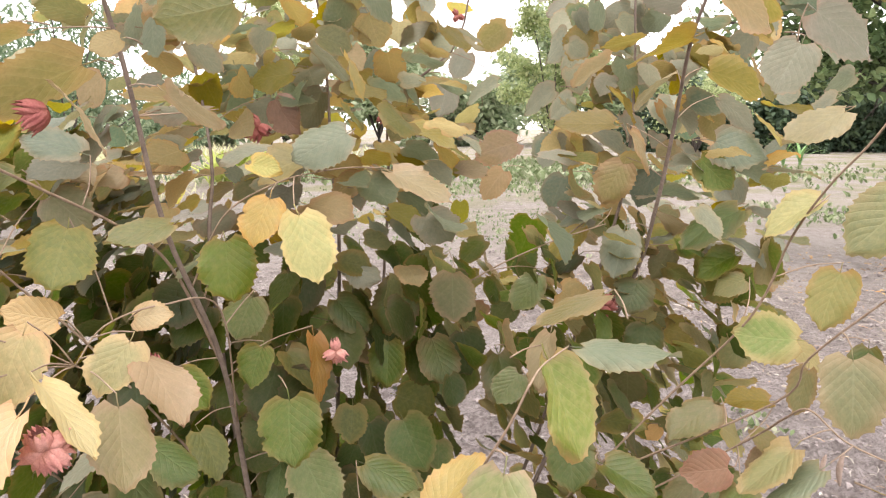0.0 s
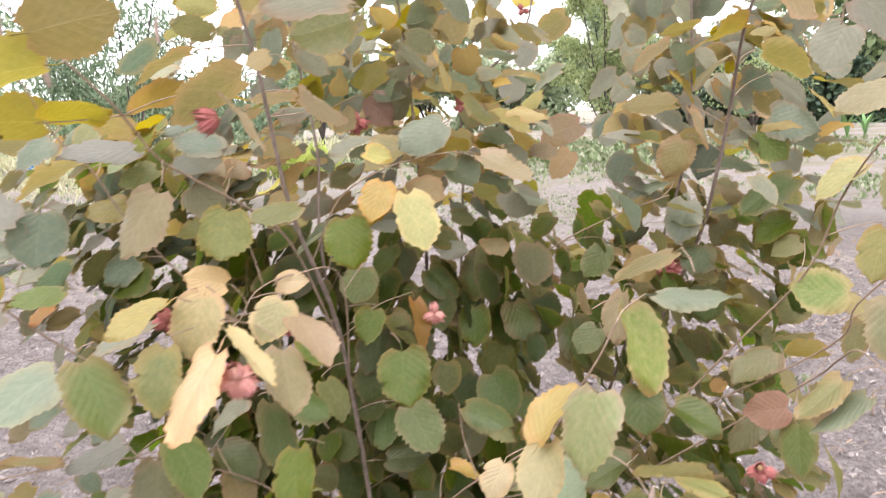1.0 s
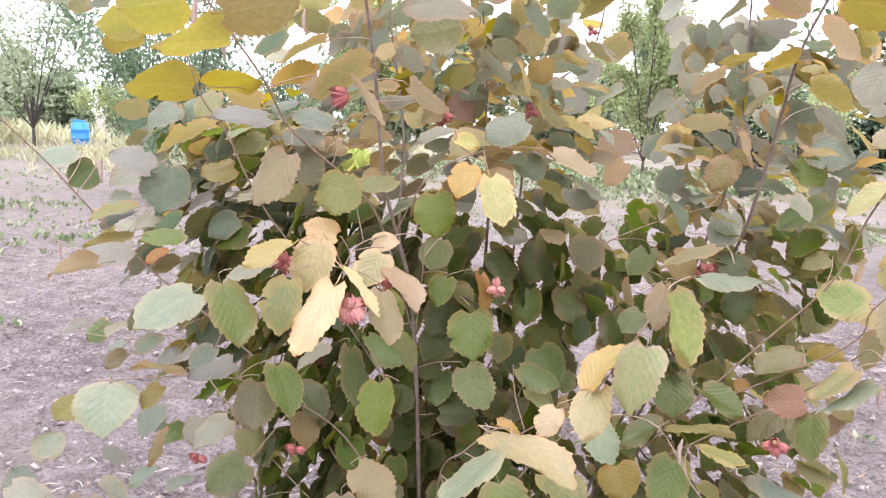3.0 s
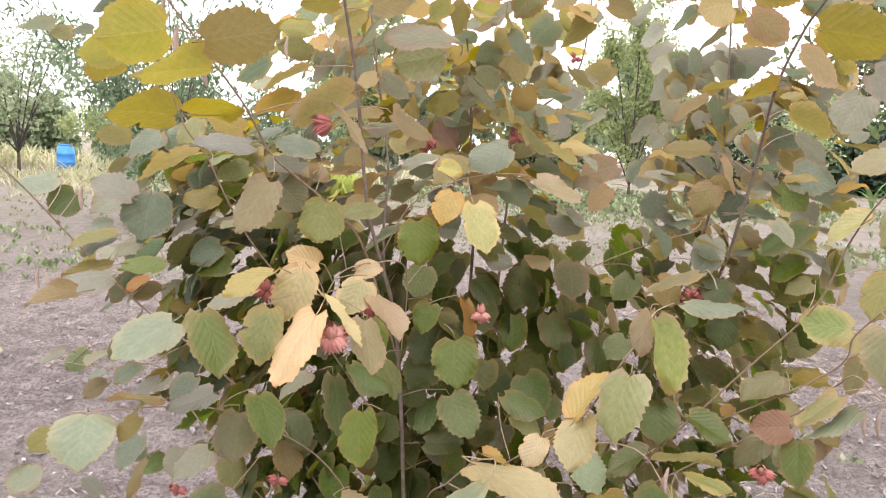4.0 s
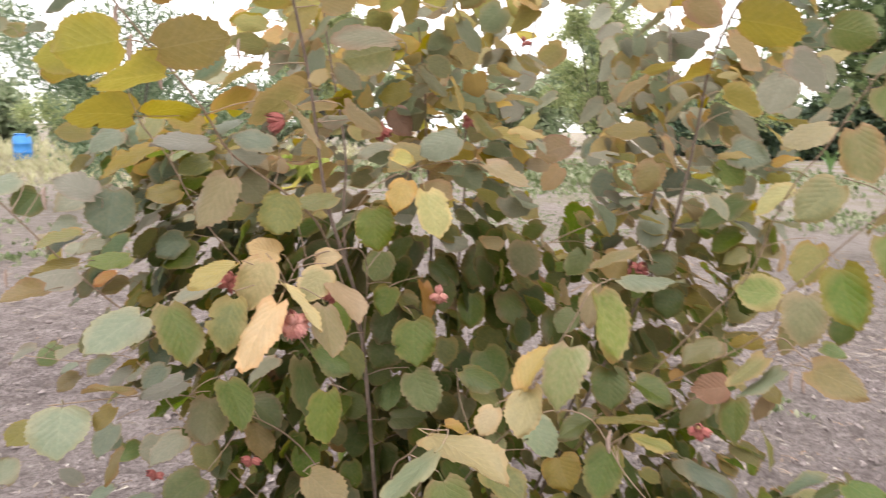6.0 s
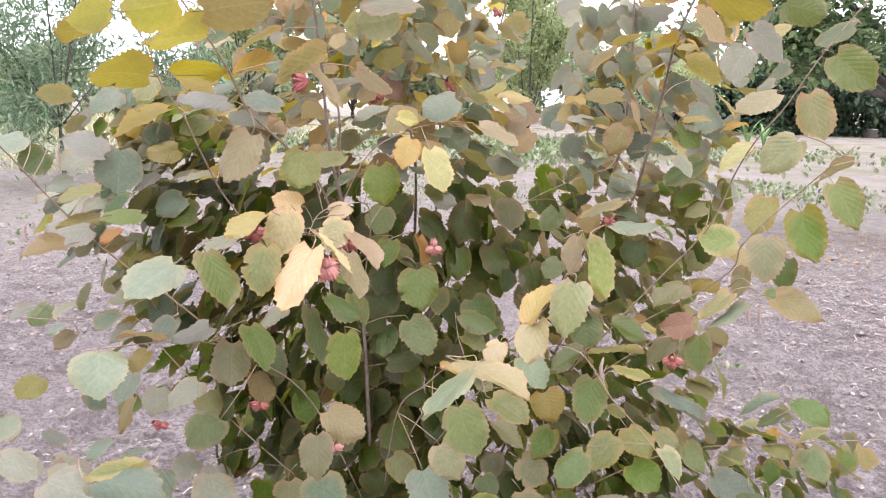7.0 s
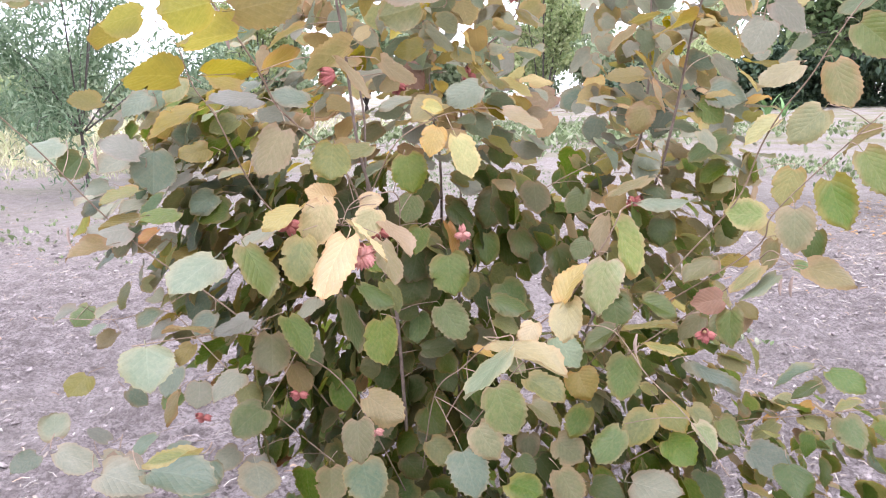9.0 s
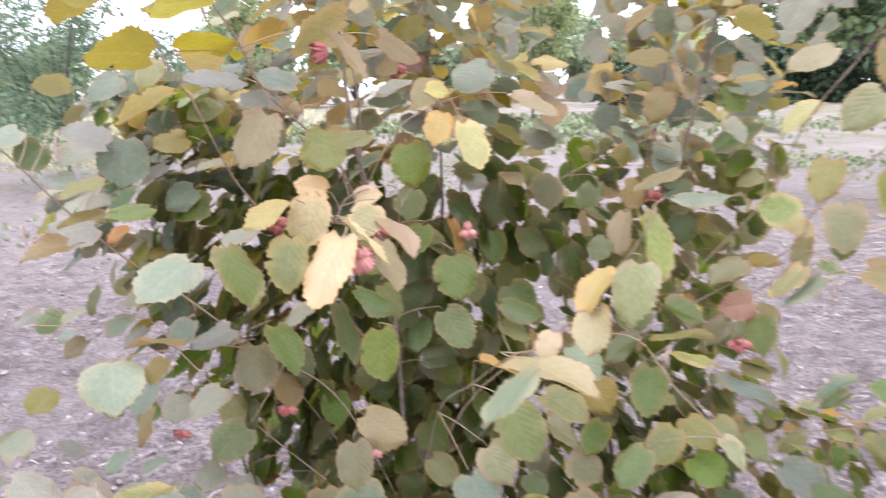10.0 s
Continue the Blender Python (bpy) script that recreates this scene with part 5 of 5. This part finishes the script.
def nut_cluster(at, size, mat, seed, count=5, lie=None, slim=1.0):
    """Hazelnuts in ragged husks: each husk is a long cup of torn, pointed lobes that hides its nut; lie: the way a single husk points."""
    rng = random.Random(seed)
    top = new("nut_cluster")
    top.parent, top.location = bush, Vector(at) - BUSH_AT
    tagged(top, "cluster of hazelnuts in ragged pink husks" if mat is HUSK else "dark red husk of a hazelnut cluster")
    for k in range(count):
        a = 6.283 * k / count + rng.uniform(-0.4, 0.4)
        d = Vector((math.cos(a), rng.uniform(-0.55, 0.3), math.sin(a) * 0.8 - 0.35)).normalized()
        if lie is not None:
            d = (Vector(lie) + Vector((rng.uniform(-0.4, 0.4), rng.uniform(-0.4, 0.4), rng.uniform(-0.4, 0.4)))).normalized()
        verts, faces = [], []
        rings, lobes = 9, rng.choice((6, 7, 8))
        sides = lobes * 4
        reach = [rng.uniform(0.6, 1.1) for _ in range(lobes)]
        lean = [rng.uniform(-0.12, 0.2) for _ in range(lobes)]
        for i in range(rings):
            s = i / (rings - 1)
            rad = size * slim * float(np.interp(s, (0, 0.12, 0.35, 0.6, 0.8, 1.0), (0.06, 0.24, 0.33, 0.33, 0.28, 0.22)))
            for j in range(sides):
                w = 6.283 * j / sides
                tip = abs((j % 4) - 2) / 2                      # 0 at the point of a lobe, 1 in the notch
                far = max(0.0, (s - 0.45) / 0.55)
                up = 0.86 * s - far * tip * 0.24 * (1 + 0.3 * math.sin(j * 5.1 + k)) + far * (reach[j // 4] - 0.85) * 0.4
                rr = rad * (1 + 0.07 * math.sin(lobes * w) + lean[j // 4] * far * (1 - tip) * 0.8 + rng.uniform(-0.05, 0.05))
                verts.append(Vector((rr * math.cos(w), rr * math.sin(w), size * up)))
        for i in range(rings - 1):
            for j in range(sides):
                a0, b0 = i * sides + j, i * sides + (j + 1) % sides
                faces.append((a0, b0, b0 + sides, a0 + sides))
        q = d.to_track_quat("Z", "Y").to_matrix()
        moved = [q @ v + d * size * 0.02 for v in verts]
        part_mesh("husk", from_lists("husk", moved, faces, mat), top)
        bm = bmesh.new()
        bmesh.ops.create_uvsphere(bm, u_segments=10, v_segments=7, radius=size * slim * 0.22)
        for v in bm.verts:
            v.co = q @ Vector((v.co.x, v.co.y, v.co.z * 1.15 + size * 0.36))
        part("nut", bm, NUT, top)


NUT = plain("nut_shell", (0.42, 0.26, 0.13), (0.52, 0.34, 0.18), 70, 0.5, 0.2)


def catkin(at, length, seed):
    rng = random.Random(seed)
    bm = bmesh.new()
    bmesh.ops.create_uvsphere(bm, u_segments=8, v_segments=10, radius=1)
    for v in bm.verts:
        w = 0.075 + 0.015 * rng.random()
        v.co = Vector((v.co.x * w * length, v.co.y * w * length, (v.co.z - 1) * 0.5 * length))
        v.co.x += 0.08 * length * math.sin(3 * v.co.z / length)
    ob = part("catkin", bm, CATKIN, bush, "small hanging pinkish-brown catkin")
    ob.location = Vector(at) - BUSH_AT


nut_cluster((-0.337, 0.555, 1.178), 0.028, HUSK, 1, 8)
nut_cluster((-0.477, 0.695, 1.205), 0.026, HUSK_RED, 2, 4)
nut_cluster((-0.319, 0.743, 1.179), 0.024, HUSK_RED, 3, 4)
nut_cluster((-0.151, 0.980, 1.122), 0.024, HUSK, 4, 4)
nut_cluster((0.280, 1.132, 1.155), 0.03, HUSK_RED, 5, 5)
nut_cluster((-0.38, 0.688, 1.466), 0.034, HUSK_RED, 6, 4, (-0.8, -0.3, -0.3), 0.75)
nut_cluster((-0.290, 1.127, 1.449), 0.03, HUSK_RED, 7, 4)
nut_cluster((-0.105, 1.393, 1.473), 0.026, HUSK_RED, 8, 3)
nut_cluster((0.312, 0.751, 0.953), 0.024, HUSK_RED, 9, 4)
nut_cluster((-0.346, 0.738, 0.776), 0.022, HUSK, 10, 3)
nut_cluster((-0.771, 0.992, 0.696), 0.024, HUSK_RED, 11, 3)
nut_cluster((-0.524, 0.900, 0.787), 0.024, HUSK_RED, 12, 3)
nut_cluster((0.045, 1.628, 1.696), 0.02, HUSK_RED, 13, 3)
catkin((-0.574, 0.572, 1.616), 0.04, 70)
catkin((-0.555, 0.569, 1.577), 0.05, 71)
catkin((-0.529, 0.598, 1.547), 0.045, 72)
catkin((-0.460, 0.728, 1.591), 0.035, 73)
catkin((0.472, 0.781, 1.056), 0.04, 74)
catkin((0.495, 0.783, 1.057), 0.045, 75)
catkin((-0.899, 0.758, 1.201), 0.035, 76)
catkin((0.294, 1.046, 1.756), 0.05, 77)
catkin((-0.862, 0.828, 1.341), 0.045, 78)
catkin((0.133, 0.616, 1.008), 0.04, 79)



# ---- trees and garden behind ----
def tree(name, at, height, trunk_r, crown, leaves, leaf_len, blade, mat, label, seed, bark=None, low=0.3, limbs=7, lean=(0, 0), droop=0.0, category="tree"):
    """Tapered trunk, forking limbs, and a crown of many single leaves in clumps along the limbs."""
    rng = random.Random(seed)
    top = thing(name, at, label, category)
    fork = height * low
    tips = []
    line = spline([(0, 0, -0.1), (lean[0] * 0.4, lean[1] * 0.4, fork * 0.6), (lean[0], lean[1], fork)], 4)
    v, f = tube_lists(line, trunk_r * 1.15, trunk_r * 0.75, 9)
    part_mesh("trunk", from_lists("trunk", v, f, bark or DARK_BARK), top)
    foot = line[-1]
    for k in range(limbs):
        a = 6.283 * k / limbs + rng.uniform(-0.4, 0.4)
        reach = crown * rng.uniform(0.55, 1.0)
        up = (height - fork) * rng.uniform(0.35, 0.98)
        end = foot + Vector((math.cos(a) * reach, math.sin(a) * reach, up - droop * reach * rng.random()))
        midp = foot.lerp(end, 0.5) + Vector((rng.uniform(-0.2, 0.2), rng.uniform(-0.2, 0.2), 0.22 * up))
        line = spline([foot, midp, end], 6)
        v, f = tube_lists(line, trunk_r * 0.5, trunk_r * 0.08, 6)
        part_mesh("limb", from_lists("limb", v, f, DARK_BARK), top)
        tips += line[4:]
        for b in range(4):
            s = line[rng.randrange(4, len(line))]
            e = s + Vector((rng.gauss(0, crown * 0.28), rng.gauss(0, crown * 0.28), rng.uniform(-0.3 - droop, 0.5) * crown * 0.4))
            sub = spline([s, s.lerp(e, 0.5) + Vector((0, 0, 0.1)), e], 5)
            v, f = tube_lists(sub, trunk_r * 0.14, trunk_r * 0.04, 5)
            part_mesh("twig", from_lists("twig", v, f, DARK_BARK), top)
            tips += sub
    rows = []
    for k in range(leaves):
        c = tips[rng.randrange(len(tips))]
        p = c + Vector((rng.gauss(0, 1), rng.gauss(0, 1), rng.gauss(0, 1))) * (crown * 0.085)
        rows.append((scaled(spin(rng, 0.6 if droop else 0), leaf_len * rng.uniform(0.6, 1.25), p), blade))
    ob = blade_soup("crown", mat, rows, top)
    tagged(ob, kind="stuff")
    return top


tree("fruit_tree", (-13.97, 18.1, 0), 5.6, 0.05, 1.9, 2600, 0.15, OVAL, TREE_GREEN, "small leafy fruit tree with a thin dark trunk", 1, low=0.14, limbs=12, droop=0.8)
tree("peach_tree", (-5.6, 10.6, 0), 4.5, 0.03, 2.3, 9500, 0.14, LANCE, PEACH_GREEN, "young peach tree with narrow drooping leaves", 2, low=0.2, droop=0.75, limbs=12)
tree("young_tree", (4.2, 25.4, 0), 7.6, 0.06, 1.9, 8500, 0.17, OVAL, LIGHT_GREEN, "tall light green tree with small leaves", 3, low=0.06, limbs=12, droop=0.4)
tree("young_tree", (11.5, 31.0, 0), 5.0, 0.10, 2.4, 3500, 0.18, OVAL, LIGHT_GREEN, "broad light green tree far off", 4, low=0.06, limbs=9, droop=0.5)
for k, (x, y, h, r, s) in enumerate(((13.2, 41, 3.0, 2.4, 4), (15.5, 40, 4.6, 3.0, 5), (18.2, 39.5, 3.4, 2.8, 8), (20.5, 41, 5.6, 3.2, 6), (23.4, 39.5, 4.6, 3.2, 9), (26.0, 40, 7.5, 3.6, 7), (29.5, 40, 7.0, 3.6, 10))):
    tree("dark_tree", (x, y, 0), h, 0.14, r, 11000, 0.4, OVAL, DARK_GREEN, "dense dark green tree standing in a row", s, low=0.05, limbs=11, droop=0.9)
for k, (x, y, h, r) in enumerate(((-31, 40, 4.4, 3.0), (-24.5, 45, 4.4, 3.2), (-37, 44, 6.0, 3.0), (-18, 50, 4.2, 3.2), (-11, 50, 7.5, 3.4), (-4.5, 53, 9.5, 3.4), (2.5, 50, 8.5, 3.4), (9, 55, 10.5, 3.6), (15.5, 57, 9.0, 3.8), (22, 58, 9.5, 3.8))):
    tree("far_tree", (x, y, 0), h, 0.15, r * 1.2, 9500, 0.55, OVAL, TREE_GREEN, "far leafy tree at the edge of the garden", 20 + k, low=0.05, limbs=9, droop=0.7)


tree("young_tree", (-7.2, 30.0, 0), 8.2, 0.10, 2.0, 7500, 0.2, OVAL, LIGHT_GREEN, "tall slender light green tree", 33, low=0.06, limbs=12, droop=0.3)
tree("garden_shrub", (-16.2, 17.2, 0), 2.6, 0.04, 1.5, 5200, 0.13, OVAL, LIGHT_GREEN, "pale green leafy garden shrub", 31, low=0.1, limbs=9, category="shrub")
tree("garden_shrub", (-19.6, 22.5, 0), 3.0, 0.04, 1.7, 4200, 0.14, OVAL, TREE_GREEN, "greyish green garden shrub in the grass", 34, low=0.08, limbs=9, category="shrub")
tree("garden_shrub", (-17.6, 28.5, 0), 2.6, 0.04, 1.9, 4200, 0.15, OVAL, LIGHT_GREEN, "light green bush beyond the barrel", 35, low=0.08, limbs=9, category="shrub")
tree("garden_shrub", (-11.3, 19.8, 0), 2.3, 0.04, 1.3, 4200, 0.13, LANCE, PEACH_GREEN, "drooping grey-green garden shrub", 32, low=0.1, limbs=9, droop=0.5, category="shrub")


def limed_tree(at):
    """Fruit tree with a whitewashed trunk and fork; dark limbs above."""
    rng = random.Random(41)
    top = thing("whitewashed_tree", at, "old fruit tree with a whitewashed trunk and dark limbs", "tree")
    v, f = tube_lists(spline([(0.05, 0, -0.1), (0.0, 0, 0.35), (0.02, 0, 0.8), (0.06, 0, 1.1)], 6), 0.20, 0.15, 14, 0.25)
    part_mesh("trunk", from_lists("trunk", v, f, LIME), top, "whitewashed trunk")
    tips = []
    for pts, white in (
        ([(0.04, 0, 1.0), (-0.22, -0.1, 1.35), (-0.55, -0.2, 1.75), (-0.8, -0.3, 2.3)], False),
        ([(0.04, 0, 1.05), (0.1, 0.1, 1.6), (0.15, 0.1, 2.3), (0.1, 0.1, 3.0)], True),
        ([(0.06, 0, 1.0), (0.5, 0, 1.5), (1.0, 0.2, 2.2), (1.5, 0.3, 2.9)], False),
        ([(0.0, 0, 1.05), (-0.05, 0.5, 1.7), (-0.5, 1.0, 2.3), (-1.1, 1.3, 2.8)], False),
        ([(-0.4, -0.15, 1.55), (-0.9, -0.1, 1.65), (-1.3, 0.1, 1.9), (-1.7, 0.3, 2.4)], False),
        ([(0.0, 0.1, 1.6), (-0.7, 0.2, 2.3), (-1.6, 0.3, 2.9), (-2.4, 0.3, 3.3)], False),
        ([(-0.3, 0.0, 1.5), (-1.0, 0.2, 2.0), (-1.8, 0.4, 2.3), (-2.6, 0.5, 2.5)], False),
        ([(0.1, 0.1, 1.7), (-0.4, 0.0, 2.4), (-1.0, -0.3, 3.0), (-1.5, -0.5, 3.4)], False),
    ):
        line = spline(pts, 6)
        v, f = tube_lists(line, 0.05 if not white else 0.10, 0.012, 8, 0.15)
        part_mesh("limb", from_lists("limb", v, f, LIME if white else DARK_BARK), top)
        tips += line[6:]
        for b in range(6):
            s = line[rng.randrange(7, len(line))]
            e = s + Vector((rng.gauss(0, 0.5), rng.gauss(0, 0.5), rng.uniform(-0.3, 0.5)))
            sub = spline([s, s.lerp(e, 0.5) + Vector((0, 0, 0.08)), e], 5)
            v, f = tube_lists(sub, 0.012, 0.004, 5)
            part_mesh("twig", from_lists("twig", v, f, DARK_BARK), top)
            tips += sub[1:]
    rows = []
    for k in range(9500):
        p = tips[rng.randrange(len(tips))] + Vector((rng.gauss(0, 1), rng.gauss(0, 1), rng.gauss(0, 1))) * 0.2
        if p.z > 1.55 + 0.25 * (p.x + 2):
            rows.append((scaled(spin(rng), rng.uniform(0.07, 0.14), p), OVAL))
    tagged(blade_soup("crown", APPLE_GREEN, rows, top), kind="stuff")


limed_tree((5.47, 6.75, 0))


def fallen_leaves():
    rng = random.Random(43)
    rows = []
    for k in range(420):
        p = Vector((rng.gauss(4.9, 0.7), rng.gauss(6.5, 0.7), 0))
        p.z = lie(p.x, p.y) + 0.012
        rows.append((scaled(Euler((rng.uniform(-0.4, 0.4), rng.uniform(-0.4, 0.4), rng.uniform(0, 6.283))).to_matrix().to_4x4(), rng.uniform(0.03, 0.06), p), OVAL))
    tagged(blade_soup("fallen_leaves", FALLEN, rows), "orange fallen leaves on the soil under the tree", "leaves", kind="stuff")


fallen_leaves()


def barrel(at):
    top = thing("plastic_barrel", at, "bright blue plastic barrel standing in tall grass", "barrel")
    bm = bmesh.new()
    prof = [(0.0, 0.0), (0.25, 0.0), (0.29, 0.04), (0.30, 0.28), (0.315, 0.30), (0.30, 0.32), (0.30, 0.58), (0.315, 0.60), (0.30, 0.62), (0.28, 0.84), (0.22, 0.88), (0.22, 0.92), (0.0, 0.92)]
    n = 24
    rings = [[bm.verts.new((r * math.cos(6.2832 * k / n), r * math.sin(6.2832 * k / n), z)) for k in range(n)] for r, z in prof[1:-1]]
    for a, b in zip(rings, rings[1:]):
        for k in range(n):
            bm.faces.new((a[k], a[(k + 1) % n], b[(k + 1) % n], b[k]))
    bm.faces.new(rings[0][::-1])
    part("body", bm, BLUE, top)
    bm = bmesh.new()
    bmesh.ops.create_cone(bm, cap_ends=True, segments=24, radius1=0.23, radius2=0.22, depth=0.04, matrix=Matrix.Translation((0, 0, 0.93)))
    part("lid", bm, BLUE, top)


barrel((-16.2, 23.5, 0.03))


def grass_stuff(name, spots, mat, blade, label, category, seed):
    """Tufts: rows of (x, y, spread, count, lowest, highest)."""
    rng = random.Random(seed)
    rows = []
    for x, y, spread, count, lo, hi in spots:
        for k in range(count):
            p = Vector((rng.gauss(x, spread), rng.gauss(y, spread), 0))
            for b in range(3):
                turn = Euler((math.pi / 2 - rng.uniform(0.05, 0.8), 0, rng.uniform(0, 6.283))).to_matrix().to_4x4()
                rows.append((scaled(turn, rng.uniform(lo, hi), p + Vector((rng.gauss(0, 0.02), rng.gauss(0, 0.02), 0))), blade))
    tagged(blade_soup(name, mat, rows), label, category, kind="stuff")


grass_stuff("tall_grass", [(-9, 30, 4, 420, 0.4, 0.9), (-26, 30, 4, 300, 0.3, 0.8), (-12.5, 19.3, 0.8, 160, 0.25, 0.55), (-14.8, 22.5, 1.0, 120, 0.15, 0.35), (-13.9, 17.6, 1.1, 170, 0.15, 0.5), (-8.0, 15.5, 1.3, 300, 0.12, 0.4), (-10.5, 17.5, 1.5, 280, 0.12, 0.4), (-6.0, 13.5, 0.7, 160, 0.12, 0.35), (-17.5, 26.5, 1.5, 160, 0.3, 0.9), (-11.0, 22.0, 1.2, 160, 0.5, 1.0), (-20, 24, 1.5, 160, 0.6, 1.2)], DRY, GRASS, "tall drying yellowish grass and reeds", "grass", 51)
grass_stuff("weeds", [(-7.3, 8.5, 0.575, 63, 0.036, 0.12), (-5.2, 6.6, 0.4025, 49, 0.03, 0.108), (-6.2, 7.4, 0.575, 40, 0.03, 0.096), (-3.4, 3.6, 0.092, 10, 0.03, 0.06), (-2.6, 6, 0.46, 45, 0.018, 0.054), (-3.9, 7.2, 0.575, 63, 0.018, 0.072), (-2, 8.5, 0.69, 54, 0.018, 0.06), (1.8, 16.7, 1.38, 570, 0.03, 0.12), (0.5, 10.1, 1.035, 494, 0.018, 0.06), (3.5, 20, 1.38, 494, 0.09, 0.3), (-1, 13.5, 1.38, 304, 0.024, 0.06), (-4, 9.5, 0.92, 152, 0.018, 0.048), (6.3, 11, 0.92, 304, 0.036, 0.12), (1.55, 3.2, 0.115, 12, 0.024, 0.06), (3, 24, 2.875, 950, 0.09, 0.27), (-3, 22, 2.875, 798, 0.072, 0.24), (9, 22, 2.875, 608, 0.06, 0.21), (-9, 13, 1.38, 228, 0.03, 0.072)], WEED, OVAL, "low green weeds in patches on the soil", "weeds", 52)
grass_stuff("lime_shrub", [(-4.92, 17.28, 0.38, 110, 0.5, 1.0)], LIME_LEAF, LANCE, "bright yellow-green garden plant", "plant", 53)


def corn_plant(at, height, seed):
    rng = random.Random(seed)
    top = thing("sword_leaf_plant", at, "green garden plant with long sword-shaped leaves", "plant")
    for k in range(9):
        a = rng.uniform(0, 6.283)
        reach, up = rng.uniform(0.2, 0.6) * height, rng.uniform(0.55, 1.0) * height
        d, w = Vector((math.cos(a), math.sin(a), 0)), Vector((-math.sin(a), math.cos(a), 0)) * 0.045 * height
        verts, faces = [], []
        for i in range(7):
            s = i / 6
            c = d * reach * s * s + Vector((0, 0, up * (s - 0.25 * s ** 3)))
            ww = w * max(0.05, math.sin(math.pi * (0.15 + 0.82 * s)))
            verts += [c - ww, c + Vector((0, 0, -0.012 * height)), c + ww]
        for i in range(6):
            q = i * 3
            faces += [(q, q + 1, q + 4, q + 3), (q + 1, q + 2, q + 5, q + 4)]
        part_mesh("blade", from_lists("blade", verts, faces, SWORD), top)


SWORD = plain("sword_leaf", (0.16, 0.30, 0.10), (0.24, 0.40, 0.16), 20, 0.5, 0.1)
corn_plant((12.2, 24.5, 0), 1.5, 61)
corn_plant((13.0, 24.9, 0), 1.3, 62)


def post(at):
    top = thing("garden_stake", at, "thin whitish wooden garden stake leaning in the soil", "stake")
    v, f = tube_lists(spline([(0, 0, -0.05), (0.01, 0, 0.3), (-0.01, 0, 0.62)], 4), 0.014, 0.011, 7, 0.2)
    part_mesh("stick", from_lists("stick", v, f, LIME), top)
    v, f = tube_lists(spline([(0.18, 0, -0.02), (0.1, 0.01, 0.25), (0.0, 0.02, 0.5)], 4), 0.008, 0.006, 6, 0.2)
    part_mesh("brace", from_lists("brace", v, f, LIME), top)


post((-9.28, 9.55, 0))


def stump(at):
    top = thing("tree_stump", at, "low sawn tree stump with a pale cut top", "stump")
    v, f = tube_lists(spline([(0, 0, -0.1), (0, 0, 0.2), (0.02, 0, 0.45)], 4), 0.42, 0.34, 14, 0.3)
    part_mesh("bole", from_lists("bole", v, f, DARK_BARK), top)
    bm = bmesh.new()
    bmesh.ops.create_cone(bm, cap_ends=True, segments=16, radius1=0.32, radius2=0.31, depth=0.02, matrix=Matrix.Translation((0.02, 0, 0.462)))
    part("cut_face", bm, LIME, top, "pale sawn cut face")


stump((25.9, 37.9, 0))
